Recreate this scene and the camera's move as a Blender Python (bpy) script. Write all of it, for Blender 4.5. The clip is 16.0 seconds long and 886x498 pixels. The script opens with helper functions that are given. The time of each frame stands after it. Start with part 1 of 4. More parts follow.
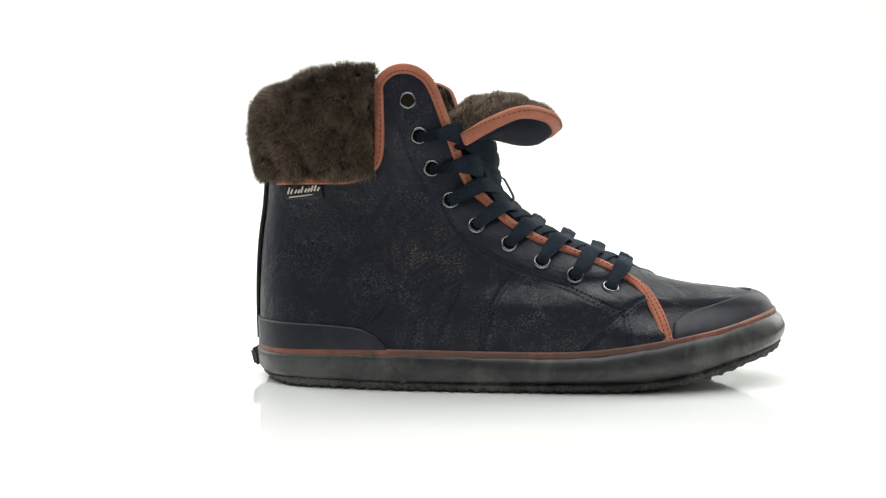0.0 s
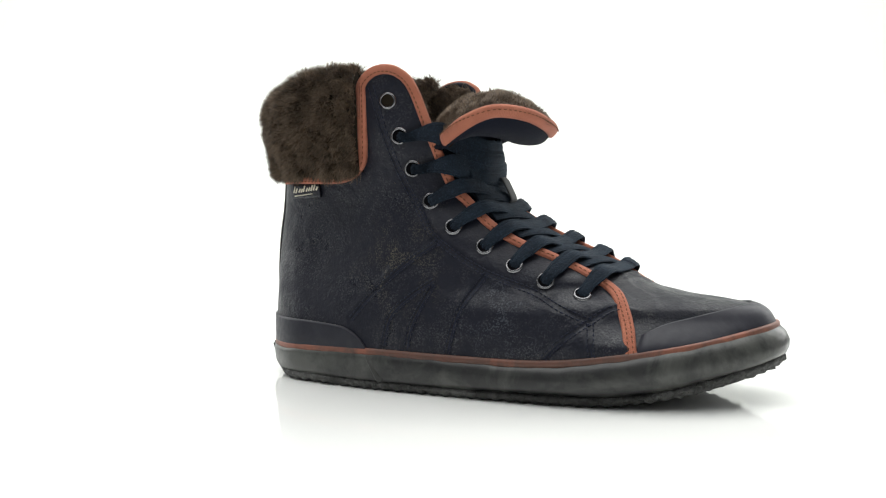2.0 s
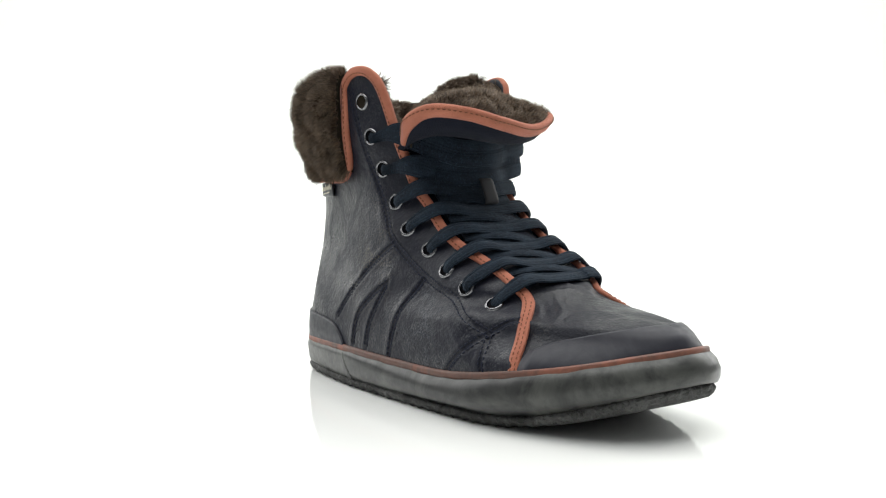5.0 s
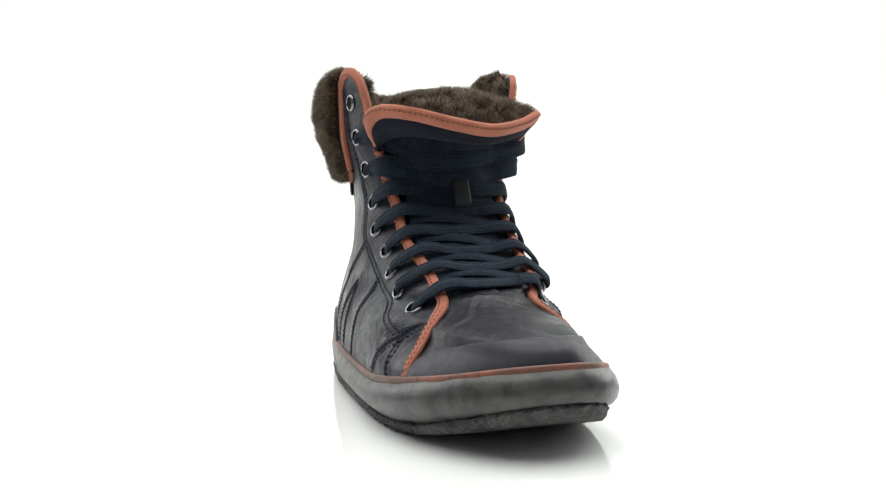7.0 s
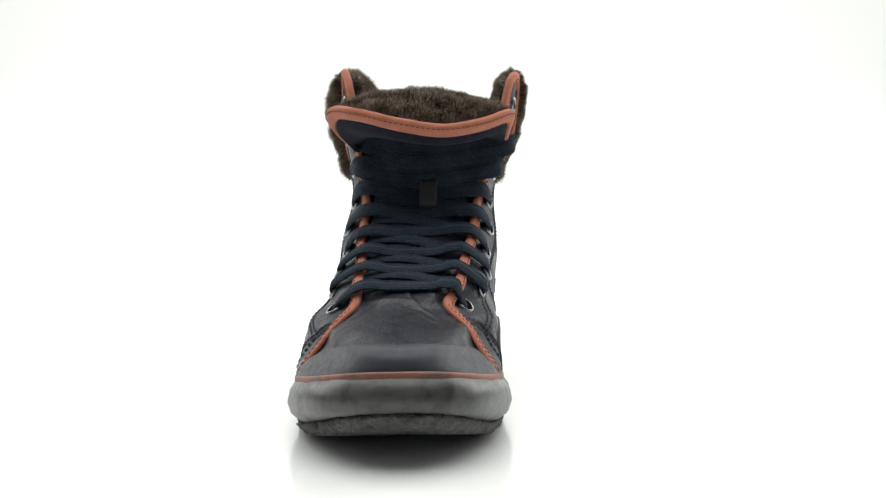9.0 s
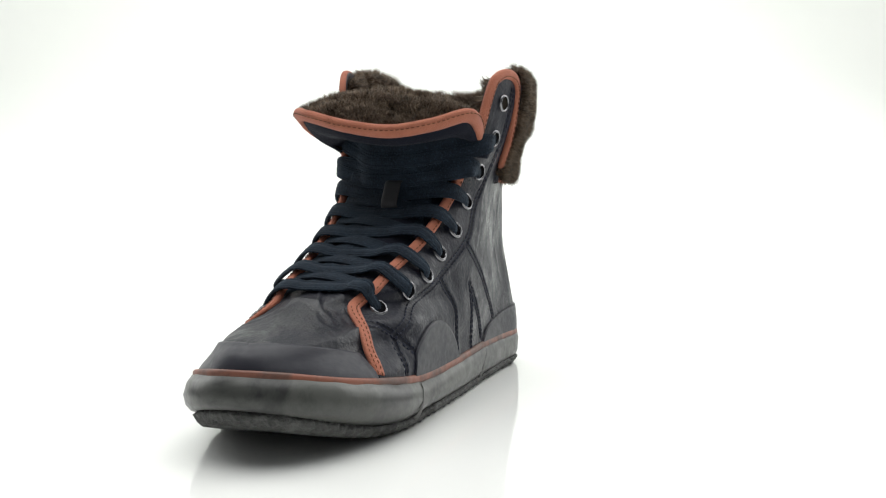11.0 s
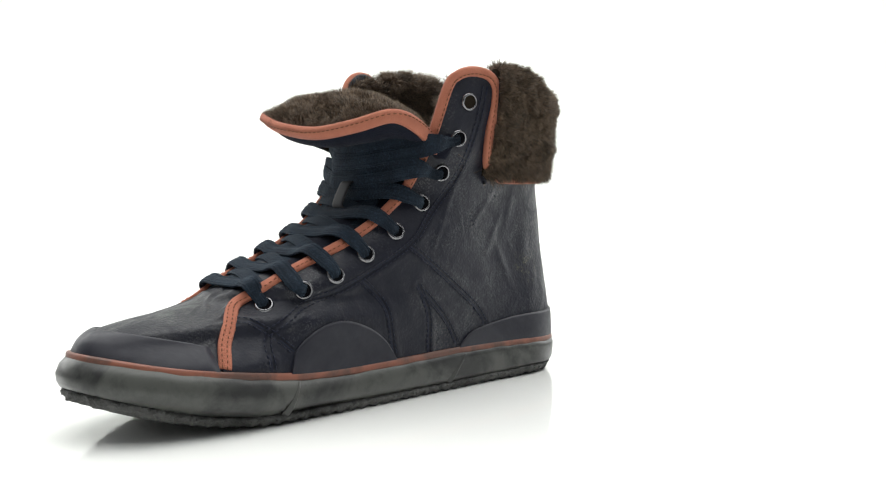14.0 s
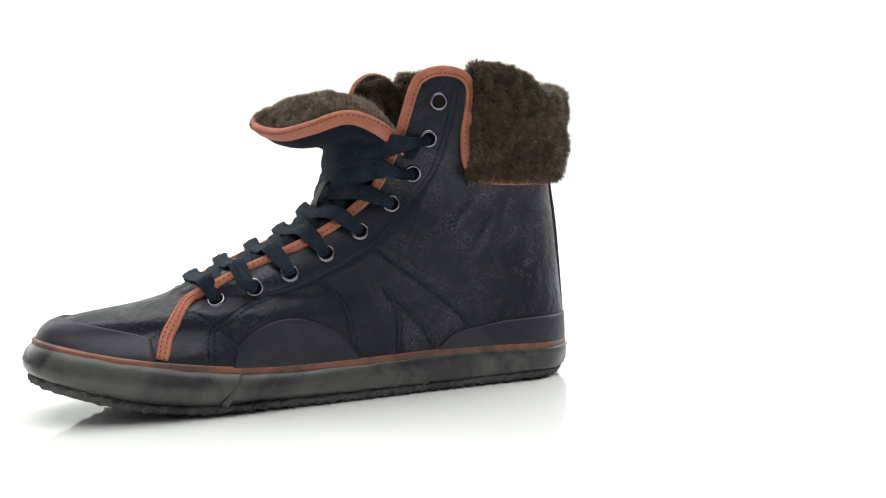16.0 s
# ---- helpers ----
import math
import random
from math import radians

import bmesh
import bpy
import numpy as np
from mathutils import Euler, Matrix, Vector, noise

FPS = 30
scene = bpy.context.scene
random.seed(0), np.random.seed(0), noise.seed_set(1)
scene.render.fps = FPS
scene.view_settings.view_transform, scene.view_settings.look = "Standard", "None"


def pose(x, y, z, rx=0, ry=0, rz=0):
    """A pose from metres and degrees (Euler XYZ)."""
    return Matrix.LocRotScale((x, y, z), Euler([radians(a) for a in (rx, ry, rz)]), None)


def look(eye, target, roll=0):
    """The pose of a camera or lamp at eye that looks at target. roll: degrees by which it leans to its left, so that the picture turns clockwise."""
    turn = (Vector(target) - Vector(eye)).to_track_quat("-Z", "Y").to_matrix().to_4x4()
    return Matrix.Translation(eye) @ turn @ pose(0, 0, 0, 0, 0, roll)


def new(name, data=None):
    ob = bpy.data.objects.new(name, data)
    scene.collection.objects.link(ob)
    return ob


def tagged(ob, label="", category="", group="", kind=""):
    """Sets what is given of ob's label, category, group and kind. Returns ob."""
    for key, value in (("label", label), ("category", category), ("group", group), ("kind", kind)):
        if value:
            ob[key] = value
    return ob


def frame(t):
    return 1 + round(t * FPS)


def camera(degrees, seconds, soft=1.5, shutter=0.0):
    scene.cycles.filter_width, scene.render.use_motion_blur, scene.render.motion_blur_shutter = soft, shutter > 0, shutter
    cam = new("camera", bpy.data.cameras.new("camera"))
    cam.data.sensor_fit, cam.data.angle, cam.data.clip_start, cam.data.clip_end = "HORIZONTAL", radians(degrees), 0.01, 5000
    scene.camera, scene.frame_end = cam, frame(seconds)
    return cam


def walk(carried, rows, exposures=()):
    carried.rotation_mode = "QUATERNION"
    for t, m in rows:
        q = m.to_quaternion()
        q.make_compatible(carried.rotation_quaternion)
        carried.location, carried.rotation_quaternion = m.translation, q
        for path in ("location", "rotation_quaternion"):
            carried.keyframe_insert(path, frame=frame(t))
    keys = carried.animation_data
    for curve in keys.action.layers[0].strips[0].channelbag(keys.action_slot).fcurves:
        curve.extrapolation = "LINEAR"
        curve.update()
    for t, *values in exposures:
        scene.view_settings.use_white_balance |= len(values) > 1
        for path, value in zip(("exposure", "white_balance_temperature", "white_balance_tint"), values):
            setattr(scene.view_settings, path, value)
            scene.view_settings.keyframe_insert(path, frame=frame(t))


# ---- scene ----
# ---- camera: it stands still, the shoe turns on its table ----
cam = camera(42.315, 16.0, soft=1.25)
EYE = (0.0199, -0.640, 0.1197)
VIEW = look(EYE, (EYE[0], EYE[1] + math.cos(radians(4.2446)), EYE[2] - math.sin(radians(4.2446))), -1.043)
walk(cam, [(0, VIEW), (16, VIEW)],
     exposures=[(0, 0.0), (7.2, 0.0), (8.0, -0.08), (9.0, -0.11), (11.5, -0.22), (12.5, -0.11), (13.0, 0.04), (16.0, 0.08)])
TURN = [(0.0, 0.0), (1.0, 9.2), (2.0, 18.3), (3.0, 27.5), (4.0, 36.8), (6.5, 60.6), (7.5, 70.1), (8.0, 74.8), (9.0, 83.9),
        (11.5, 107.4), (12.5, 116.8), (13.5, 125.8), (14.5, 134.3), (16.0, 146.9)]

# ---- light: a white photo studio with softboxes ----
world = bpy.data.worlds.new("studio")
scene.world = world
world.use_nodes = True
world.node_tree.nodes["Background"].inputs[0].default_value = (0.96, 0.99, 1.0, 1)
world.node_tree.nodes["Background"].inputs[1].default_value = 0.215


def softbox(name, eye, target, wide, high, watts):
    data = bpy.data.lights.new(name, "AREA")
    data.shape, data.size, data.size_y, data.energy = "RECTANGLE", wide, high, watts
    data.color = (0.99, 1.0, 0.975)
    ob = new(name, data)
    ob.matrix_world = look(eye, target)
    return ob


softbox("softbox_top", (0.0, 0.05, 1.5), (0, 0.0, 0), 2.2, 1.9, 41)
softbox("softbox_key", (-1.22, 0.80, 0.75), (0, 0, 0.08), 0.9, 1.2, 9)
softbox("softbox_fill", (1.22, 0.80, 0.75), (0, 0, 0.08), 0.9, 1.2, 12)
softbox("softbox_backdrop", (0.0, 0.75, 1.6), (0, 1.9, 0.5), 2.6, 0.4, 16)


# ---- materials ----
def material(name, color, rough=0.5, metal=0.0, spec=0.5):
    m = bpy.data.materials.new(name)
    m.use_nodes = True
    b = m.node_tree.nodes["Principled BSDF"]
    b.inputs["Base Color"].default_value = (*color, 1)
    b.inputs["Roughness"].default_value = rough
    b.inputs["Metallic"].default_value = metal
    b.inputs["Specular IOR Level"].default_value = spec
    return m, m.node_tree, b


def node(tree, kind, **values):
    n = tree.nodes.new(kind)
    for key, value in values.items():
        n.inputs[key.replace("_", " ")].default_value = value
    return n


def noise_tex(tree, scale, detail=4.0, rough=0.55, distortion=0.0):
    n = node(tree, "ShaderNodeTexNoise", Scale=scale, Detail=detail, Roughness=rough, Distortion=distortion)
    tree.links.new(coords(tree).outputs["Object"], n.inputs["Vector"])
    return n


def coords(tree):
    for n in tree.nodes:
        if n.type == "TEX_COORD":
            return n
    return tree.nodes.new("ShaderNodeTexCoord")


def ramp(tree, source, low, high, a, b):
    n = tree.nodes.new("ShaderNodeMapRange")
    n.inputs["From Min"].default_value, n.inputs["From Max"].default_value = low, high
    n.inputs["To Min"].default_value, n.inputs["To Max"].default_value = a, b
    tree.links.new(source, n.inputs["Value"])
    return n.outputs["Result"]


def blend(tree, fac, a, b):
    n = tree.nodes.new("ShaderNodeMix")
    n.data_type = "RGBA"
    tree.links.new(fac, n.inputs["Factor"])
    for slot, v in ((6, a), (7, b)):
        if isinstance(v, tuple):
            n.inputs[slot].default_value = (*v, 1)
        else:
            tree.links.new(v, n.inputs[slot])
    return n.outputs[2]


def bump(tree, bsdf, heights, distance=0.0004):
    last = None
    for h, strength, dist in heights:
        n = tree.nodes.new("ShaderNodeBump")
        n.inputs["Strength"].default_value, n.inputs["Distance"].default_value = strength, dist
        tree.links.new(h, n.inputs["Height"])
        if last:
            tree.links.new(last, n.inputs["Normal"])
        last = n.outputs["Normal"]
    tree.links.new(last, bsdf.inputs["Normal"])


def leather(name, color, worn, rough, wrinkle=0.5, crease=0.0, spec=0.35, scuffs=()):
    m, tr, b = material(name, color, rough, spec=spec)
    stain = noise_tex(tr, 34, 8, 0.72, 0.5)
    fine = noise_tex(tr, 620, 2, 0.6)
    speck = noise_tex(tr, 1150, 2, 0.6)
    pores = node(tr, "ShaderNodeTexVoronoi", Scale=900)
    tr.links.new(coords(tr).outputs["Object"], pores.inputs["Vector"])
    fac = tr.nodes.new("ShaderNodeMath")
    fac.operation = "MULTIPLY"
    tr.links.new(ramp(tr, stain.outputs[0], 0.46, 0.66, 0, 1), fac.inputs[0])
    tr.links.new(ramp(tr, speck.outputs[0], 0.50, 0.63, 0.04, 1), fac.inputs[1])
    # worn flecks, pale enough to paint in some of the leather's gloss too
    surface = blend(tr, fac.outputs[0], color, worn)
    for spot, size, pale in scuffs:
        far = tr.nodes.new("ShaderNodeVectorMath")
        far.operation = "DISTANCE"
        far.inputs[1].default_value = spot
        tr.links.new(coords(tr).outputs["Object"], far.inputs[0])
        near = tr.nodes.new("ShaderNodeMath")
        near.operation = "MULTIPLY"
        tr.links.new(ramp(tr, far.outputs["Value"], size * 0.2, size, 1, 0), near.inputs[0])
        tr.links.new(ramp(tr, speck.outputs[0], 0.50, 0.60, 0, 1), near.inputs[1])
        ragged = tr.nodes.new("ShaderNodeMath")
        ragged.operation = "MULTIPLY"
        tr.links.new(near.outputs[0], ragged.inputs[0])
        tr.links.new(ramp(tr, noise_tex(tr, 2.2 / size, 4, 0.6, 0.6).outputs[0], 0.46, 0.60, 0, 1), ragged.inputs[1])
        surface = blend(tr, ragged.outputs[0], surface, pale)
    tr.links.new(surface, b.inputs["Base Color"])
    tr.links.new(ramp(tr, stain.outputs[0], 0.35, 0.65, rough + 0.17, rough - 0.17), b.inputs["Roughness"])
    folds = noise_tex(tr, 55, 3, 0.5, 1.2)
    layers = [(folds.outputs[0], wrinkle, 0.003), (fine.outputs[0], 0.34, 0.0008), (pores.outputs[0], 0.20, 0.0004), (noise_tex(tr, 190, 3, 0.5, 1.2).outputs[0], 0.10, 0.0012)]
    if crease:
        long = tr.nodes.new("ShaderNodeMapping")
        long.inputs["Scale"].default_value = (28, 420, 60)
        tr.links.new(coords(tr).outputs["Object"], long.inputs["Vector"])
        lines = node(tr, "ShaderNodeTexNoise", Scale=1.0, Detail=4.0, Roughness=0.6, Distortion=0.8)
        tr.links.new(long.outputs[0], lines.inputs["Vector"])
        layers.append((lines.outputs[0], crease, 0.0022))
    bump(tr, b, layers)
    return m


def rubber(name, color, smear, rough, spec=0.5, lumps=0.0):
    m, tr, b = material(name, color, rough, spec=spec)
    big = noise_tex(tr, 24, 5, 0.6, 0.8)
    fine = noise_tex(tr, 300, 4, 0.6)
    spots = noise_tex(tr, 120, 5, 0.7, 0.3)
    dirty = tr.nodes.new("ShaderNodeMath")
    dirty.operation, dirty.use_clamp = "ADD", True
    tr.links.new(ramp(tr, big.outputs[0], 0.44, 0.58, 0, 0.85), dirty.inputs[0])
    tr.links.new(ramp(tr, spots.outputs[0], 0.48, 0.74, 0, 0.6), dirty.inputs[1])
    tr.links.new(blend(tr, dirty.outputs[0], color, smear), b.inputs["Base Color"])
    tr.links.new(ramp(tr, fine.outputs[0], 0.3, 0.7, rough - 0.06, rough + 0.1), b.inputs["Roughness"])
    layers = [(big.outputs[0], 0.22, 0.0018), (fine.outputs[0], 0.09, 0.0004)]
    if lumps:
        layers.append((noise_tex(tr, 330, 3, 0.6).outputs[0], lumps, 0.004))
    bump(tr, b, layers)
    return m


def woven(name, color, light, scale, rough=0.85, fleck_gain=1.9, sheen=0.12):
    m, tr, b = material(name, color, rough, spec=0.25)
    w = node(tr, "ShaderNodeTexVoronoi", Scale=scale)
    tr.links.new(coords(tr).outputs["Object"], w.inputs["Vector"])
    big = noise_tex(tr, 90, 4, 0.6)
    fleck = noise_tex(tr, scale * 0.8, 2, 0.6)
    mixed = blend(tr, ramp(tr, big.outputs[0], 0.35, 0.7, 0, 1), color, light)
    pale = tuple(min(1.0, c * fleck_gain + 0.001) for c in light)
    tr.links.new(blend(tr, ramp(tr, fleck.outputs[0], 0.52, 0.75, 0, 0.7), mixed, pale), b.inputs["Base Color"])
    b.inputs["Sheen Weight"].default_value = sheen
    b.inputs["Sheen Roughness"].default_value = 0.4
    b.inputs["Sheen Tint"].default_value = (0.25, 0.4, 0.55, 1)
    bump(tr, b, [(w.outputs[0], 0.5, 0.0007), (big.outputs[0], 0.3, 0.0008)])
    return m


NAVY = leather("navy_leather", (0.0068, 0.0078, 0.0158), (0.066, 0.067, 0.071), 0.43, 0.26, 0.0, 0.29,
               [((-0.055, 0.043, 0.062), 0.013, (0.13, 0.12, 0.075)), ((0.012, -0.036, 0.066), 0.036, (0.095, 0.085, 0.062)), ((0.075, -0.040, 0.045), 0.030, (0.060, 0.066, 0.080)), ((-0.066, -0.030, 0.070), 0.016, (0.07, 0.07, 0.065))])
NAVY_VAMP = leather("creased_navy_leather", (0.0090, 0.0098, 0.0165), (0.052, 0.052, 0.050), 0.44, 0.28, 0.08, 0.25)
NAVY_RUBBER = rubber("navy_rubber", (0.0125, 0.0130, 0.0215), (0.022, 0.022, 0.031), 0.44, spec=0.34)
GREY_RUBBER = rubber("grey_green_rubber", (0.067, 0.069, 0.063), (0.017, 0.017, 0.018), 0.34)
SMEAR = rubber("dark_smear_rubber", (0.050, 0.051, 0.047), (0.024, 0.024, 0.023), 0.44)
OUTSOLE = rubber("dark_crepe_rubber", (0.100, 0.101, 0.097), (0.034, 0.035, 0.033), 0.66, lumps=0.9)
RUST_RUBBER = rubber("rust_rubber", (0.225, 0.076, 0.046), (0.095, 0.045, 0.033), 0.5)
TAN = woven("terracotta_webbing", (0.455, 0.166, 0.104), (0.370, 0.128, 0.078), 1600, 0.78, 1.12)
LACE = woven("navy_cotton_lace", (0.0046, 0.0088, 0.0165), (0.0112, 0.0202, 0.0325), 1250)
TONGUE_CLOTH = woven("navy_felt", (0.0040, 0.0055, 0.0130), (0.0058, 0.0075, 0.0155), 1800, 0.95, 1.4, 0.0)
THREAD_NAVY = material("navy_thread", (0.0080, 0.0115, 0.0290), 0.6, spec=0.35)[0]
THREAD_RUST = material("rust_thread", (0.135, 0.044, 0.016), 0.7)[0]
BLACK = material("black_webbing", (0.006, 0.006, 0.007), 0.7)[0]
CREAM = material("cream_thread", (0.62, 0.58, 0.47), 0.8)[0]
METAL = material("gunmetal", (0.21, 0.21, 0.22), 0.26, 1.0)[0]
HOLE_SHADE = material("hole_shade", (0.003, 0.003, 0.004), 0.9, spec=0.05)[0]
LOOP = material("worn_navy_loop", (0.024, 0.024, 0.027), 0.6, spec=0.3)[0]
FUR_BASE = material("fur_backing", (0.016, 0.012, 0.008), 0.95, spec=0.1)[0]


def fur_material():
    m, tr, b = material("brown_fur", (0.05, 0.036, 0.024), 0.6, spec=0.3)
    isl = tr.nodes.new("ShaderNodeNewGeometry")
    # clump noise paints the shade of furrows between tufts into the hair colour
    clump = noise_tex(tr, 75, 4, 0.65, 1.0)
    dark = blend(tr, ramp(tr, isl.outputs["Random Per Island"], 0, 1, 0, 1), (0.038, 0.026, 0.018), (0.240, 0.168, 0.113))
    tr.links.new(blend(tr, ramp(tr, clump.outputs[0], 0.42, 0.66, 0, 0.62), dark, (0.024, 0.017, 0.011)), b.inputs["Base Color"])
    return m


FUR = fur_material()


def floor_material():
    m, tr, b = material("white_gloss_acrylic", (0.872, 0.878, 0.864), 0.05, spec=0.56)
    n = noise_tex(tr, 3.0, 5, 0.6)
    tr.links.new(ramp(tr, n.outputs[0], 0.3, 0.7, 0.03, 0.07), b.inputs["Roughness"])
    return m


def paper_material():
    m, tr, b = material("white_paper", (0.88, 0.89, 0.88), 0.8, spec=0.2)
    n = noise_tex(tr, 2.0, 4, 0.6)
    tr.links.new(blend(tr, ramp(tr, n.outputs[0], 0.3, 0.7, 0, 1), (0.87, 0.885, 0.85), (0.895, 0.91, 0.875)), b.inputs["Base Color"])
    return m


# ---- mesh tools ----
def mesh_of(name, verts, faces, mat, smooth=True):
    me = bpy.data.meshes.new(name)
    me.from_pydata([tuple(map(float, v)) for v in verts], [], faces)
    me.materials.append(mat)
    if smooth:
        me.polygons.foreach_set("use_smooth", [True] * len(me.polygons))
    me.update()
    return me


def part(name, geo, mat, parent, label="", smooth=True, fix=True):
    verts, faces = geo
    me = mesh_of(name, verts, faces, mat, smooth)
    if fix:
        bm = bmesh.new()
        bm.from_mesh(me)
        bmesh.ops.recalc_face_normals(bm, faces=bm.faces)
        bm.to_mesh(me)
        bm.free()
    ob = new(name, me)
    ob.parent = parent
    return tagged(ob, label)


def unit(v):
    return v / np.maximum(np.linalg.norm(v, axis=-1, keepdims=True), 1e-12)


def grid_faces(nu, nv, wrap_u=False, wrap_v=False, start=0):
    f = []
    for i in range(nu if wrap_u else nu - 1):
        for j in range(nv if wrap_v else nv - 1):
            a, b = i * nv + j, ((i + 1) % nu) * nv + j
            c, d = ((i + 1) % nu) * nv + (j + 1) % nv, i * nv + (j + 1) % nv
            f.append((a + start, b + start, c + start, d + start))
    return f


def grid_normals(p):
    n = np.cross(np.gradient(p, axis=0), np.gradient(p, axis=1))
    return unit(n)


def shell(p, out, inn, toward):
    """A sheet of thickness out + inn over a grid of places; toward: a direction on the outside, for each place."""
    n = grid_normals(p)
    if np.nansum(n * toward) < 0:
        n = -n
    nu, nv = p.shape[:2]
    verts = np.concatenate([(p + n * out).reshape(-1, 3), (p - n * inn).reshape(-1, 3)])
    k = nu * nv
    faces = grid_faces(nu, nv) + [tuple(reversed(f)) for f in grid_faces(nu, nv, start=k)]
    edge = [i * nv for i in range(nu)] + [(nu - 1) * nv + j for j in range(1, nv)] + [i * nv + nv - 1 for i in range(nu - 2, -1, -1)] + list(range(nv - 2, 0, -1))
    for a, b in zip(edge, edge[1:] + edge[:1]):
        faces.append((a, b, b + k, a + k))
    return verts, faces


def join(*geos):
    verts, faces, at = [], [], 0
    for v, f in geos:
        verts.append(np.asarray(v, float).reshape(-1, 3))
        faces += [tuple(i + at for i in q) for q in f]
        at += len(verts[-1])
    return np.concatenate(verts), faces


def spline(points, count):
    """Evenly spaced places on a smooth line through the points."""
    p = np.asarray(points, float)
    q = np.concatenate([[2 * p[0] - p[1]], p, [2 * p[-1] - p[-2]]])
    t = np.linspace(0, 1, 24, endpoint=False)[:, None]
    out = []
    for i in range(len(p) - 1):
        a, b, c, d = q[i:i + 4]
        out.append(0.5 * (2 * b + (c - a) * t + (2 * a - 5 * b + 4 * c - d) * t**2 + (3 * b - a - 3 * c + d) * t**3))
    out = np.concatenate(out + [p[-1:]])
    s = np.concatenate([[0], np.cumsum(np.linalg.norm(np.diff(out, axis=0), axis=1))])
    w = np.linspace(0, s[-1], count)
    return np.stack([np.interp(w, s, out[:, k]) for k in range(out.shape[1])], 1)


def sweep(path, normals, wide, thick, sides=10, power=2.6, shift=0.0, caps=True, ribs=0):
    """A flat rounded band along the path; wide and thick may change along it. shift moves it sideways."""
    n = len(path)
    t = unit(np.gradient(path, axis=0))
    b = unit(np.cross(t, normals))
    up = unit(np.cross(b, t))
    wide, thick, shift = np.broadcast_to(wide, n), np.broadcast_to(thick, n), np.broadcast_to(shift, n)
    a = np.linspace(0, 2 * np.pi, sides, endpoint=False)
    ca = np.sign(np.cos(a)) * np.abs(np.cos(a))**(2 / power)
    sa = np.sign(np.sin(a)) * np.abs(np.sin(a))**(2 / power)
    if ribs:
        sa = sa * (1 + 0.30 * np.cos(np.pi * ribs * ca))
    p = path[:, None] + b[:, None] * (ca[None, :, None] * wide[:, None, None] / 2 + shift[:, None, None]) + up[:, None] * (sa[None, :, None] * thick[:, None, None] / 2)
    faces = grid_faces(n, sides, wrap_v=True)
    if caps:
        faces += [tuple(range(sides)), tuple((n - 1) * sides + i for i in reversed(range(sides)))]
    return p.reshape(-1, 3), faces


def stitches(path, normals, gap, length, wide, lift, shift=0.0):
    """Short threads, one after another along the path."""
    s = np.concatenate([[0], np.cumsum(np.linalg.norm(np.diff(path, axis=0), axis=1))])
    t = unit(np.gradient(path, axis=0))
    b = unit(np.cross(t, normals))
    geos = []
    for w in np.arange(gap / 2, s[-1], gap):
        f = lambda arr: np.array([np.interp(w, s, arr[:, k]) for k in range(3)])
        c, tt, nn, bb = f(path), unit(f(t)), unit(f(normals)), unit(f(b))
        c = c + bb * shift
        ring = []
        for e, r, up in ((-0.5, 0.25, -0.2), (-0.3, 0.8, 0.7), (0.3, 0.8, 0.7), (0.5, 0.25, -0.2)):
            o = c + tt * e * length + nn * lift * up
            ring += [o + bb * wide * r / 2, o + nn * wide * r / 2, o - bb * wide * r / 2, o - nn * wide * r / 2]
        geos.append((np.array(ring), grid_faces(4, 4, wrap_v=True)))
    return join(*geos)


# ---- the shoe's form: length along x, height z, and the distance of its sides from the middle ----
def curve(xs, ys):
    xs, ys = np.array(xs, float), np.array(ys, float)
    m = np.gradient(ys, xs)
    d = np.diff(ys) / np.diff(xs)
    m[0], m[-1] = d[0], d[-1]
    def at(x):
        x = np.clip(np.asarray(x, float), xs[0], xs[-1])
        i = np.clip(np.searchsorted(xs, x) - 1, 0, len(xs) - 2)
        h = xs[i + 1] - xs[i]
        t = (x - xs[i]) / h
        return ((2*t**3 - 3*t*t + 1) * ys[i] + (t**3 - 2*t*t + t) * h * m[i] + (3*t*t - 2*t**3) * ys[i + 1] + (t**3 - t*t) * h * m[i + 1])
    return at
BX = [-0.09, -0.05, 0.0, 0.05, 0.10, 0.14, 0.205]
BASE_HALF = curve(BX, [0.0343, 0.0380, 0.0421, 0.0448, 0.0464, 0.0475, 0.0478])
BASE_MID = curve(BX, [0.0110, 0.0056, 0.0020, 0.0017, 0.0020, 0.0039, 0.0092])
STRIPE = curve([-0.09, -0.04, 0.0, 0.05, 0.10, 0.14, 0.17, 0.205], [0.0200, 0.0215, 0.0222, 0.0218, 0.0225, 0.0275, 0.0325, 0.0405])
SHAFT_MID = curve([0.02, 0.055, 0.076, 0.10, 0.15, 0.18], [0.007, 0.0078, 0.0085, 0.0098, 0.0138, 0.015])
SHAFT_HALF = curve([0.02, 0.06, 0.08, 0.10, 0.116, 0.135, 0.155, 0.18], [0.044, 0.0415, 0.0405, 0.0395, 0.0418, 0.0480, 0.0510, 0.0520])
SHAFT_REAR = curve([0.02, 0.0545, 0.08, 0.102, 0.12, 0.15, 0.18], [0.0262, 0.0284, 0.0278, 0.0286, 0.0312, 0.043, 0.044])
BACK = curve([0.015, 0.036, 0.0545, 0.079, 0.102, 0.12, 0.18], [-0.0879, -0.0879, -0.0872, -0.0852, -0.0818, -0.0800, -0.0800])
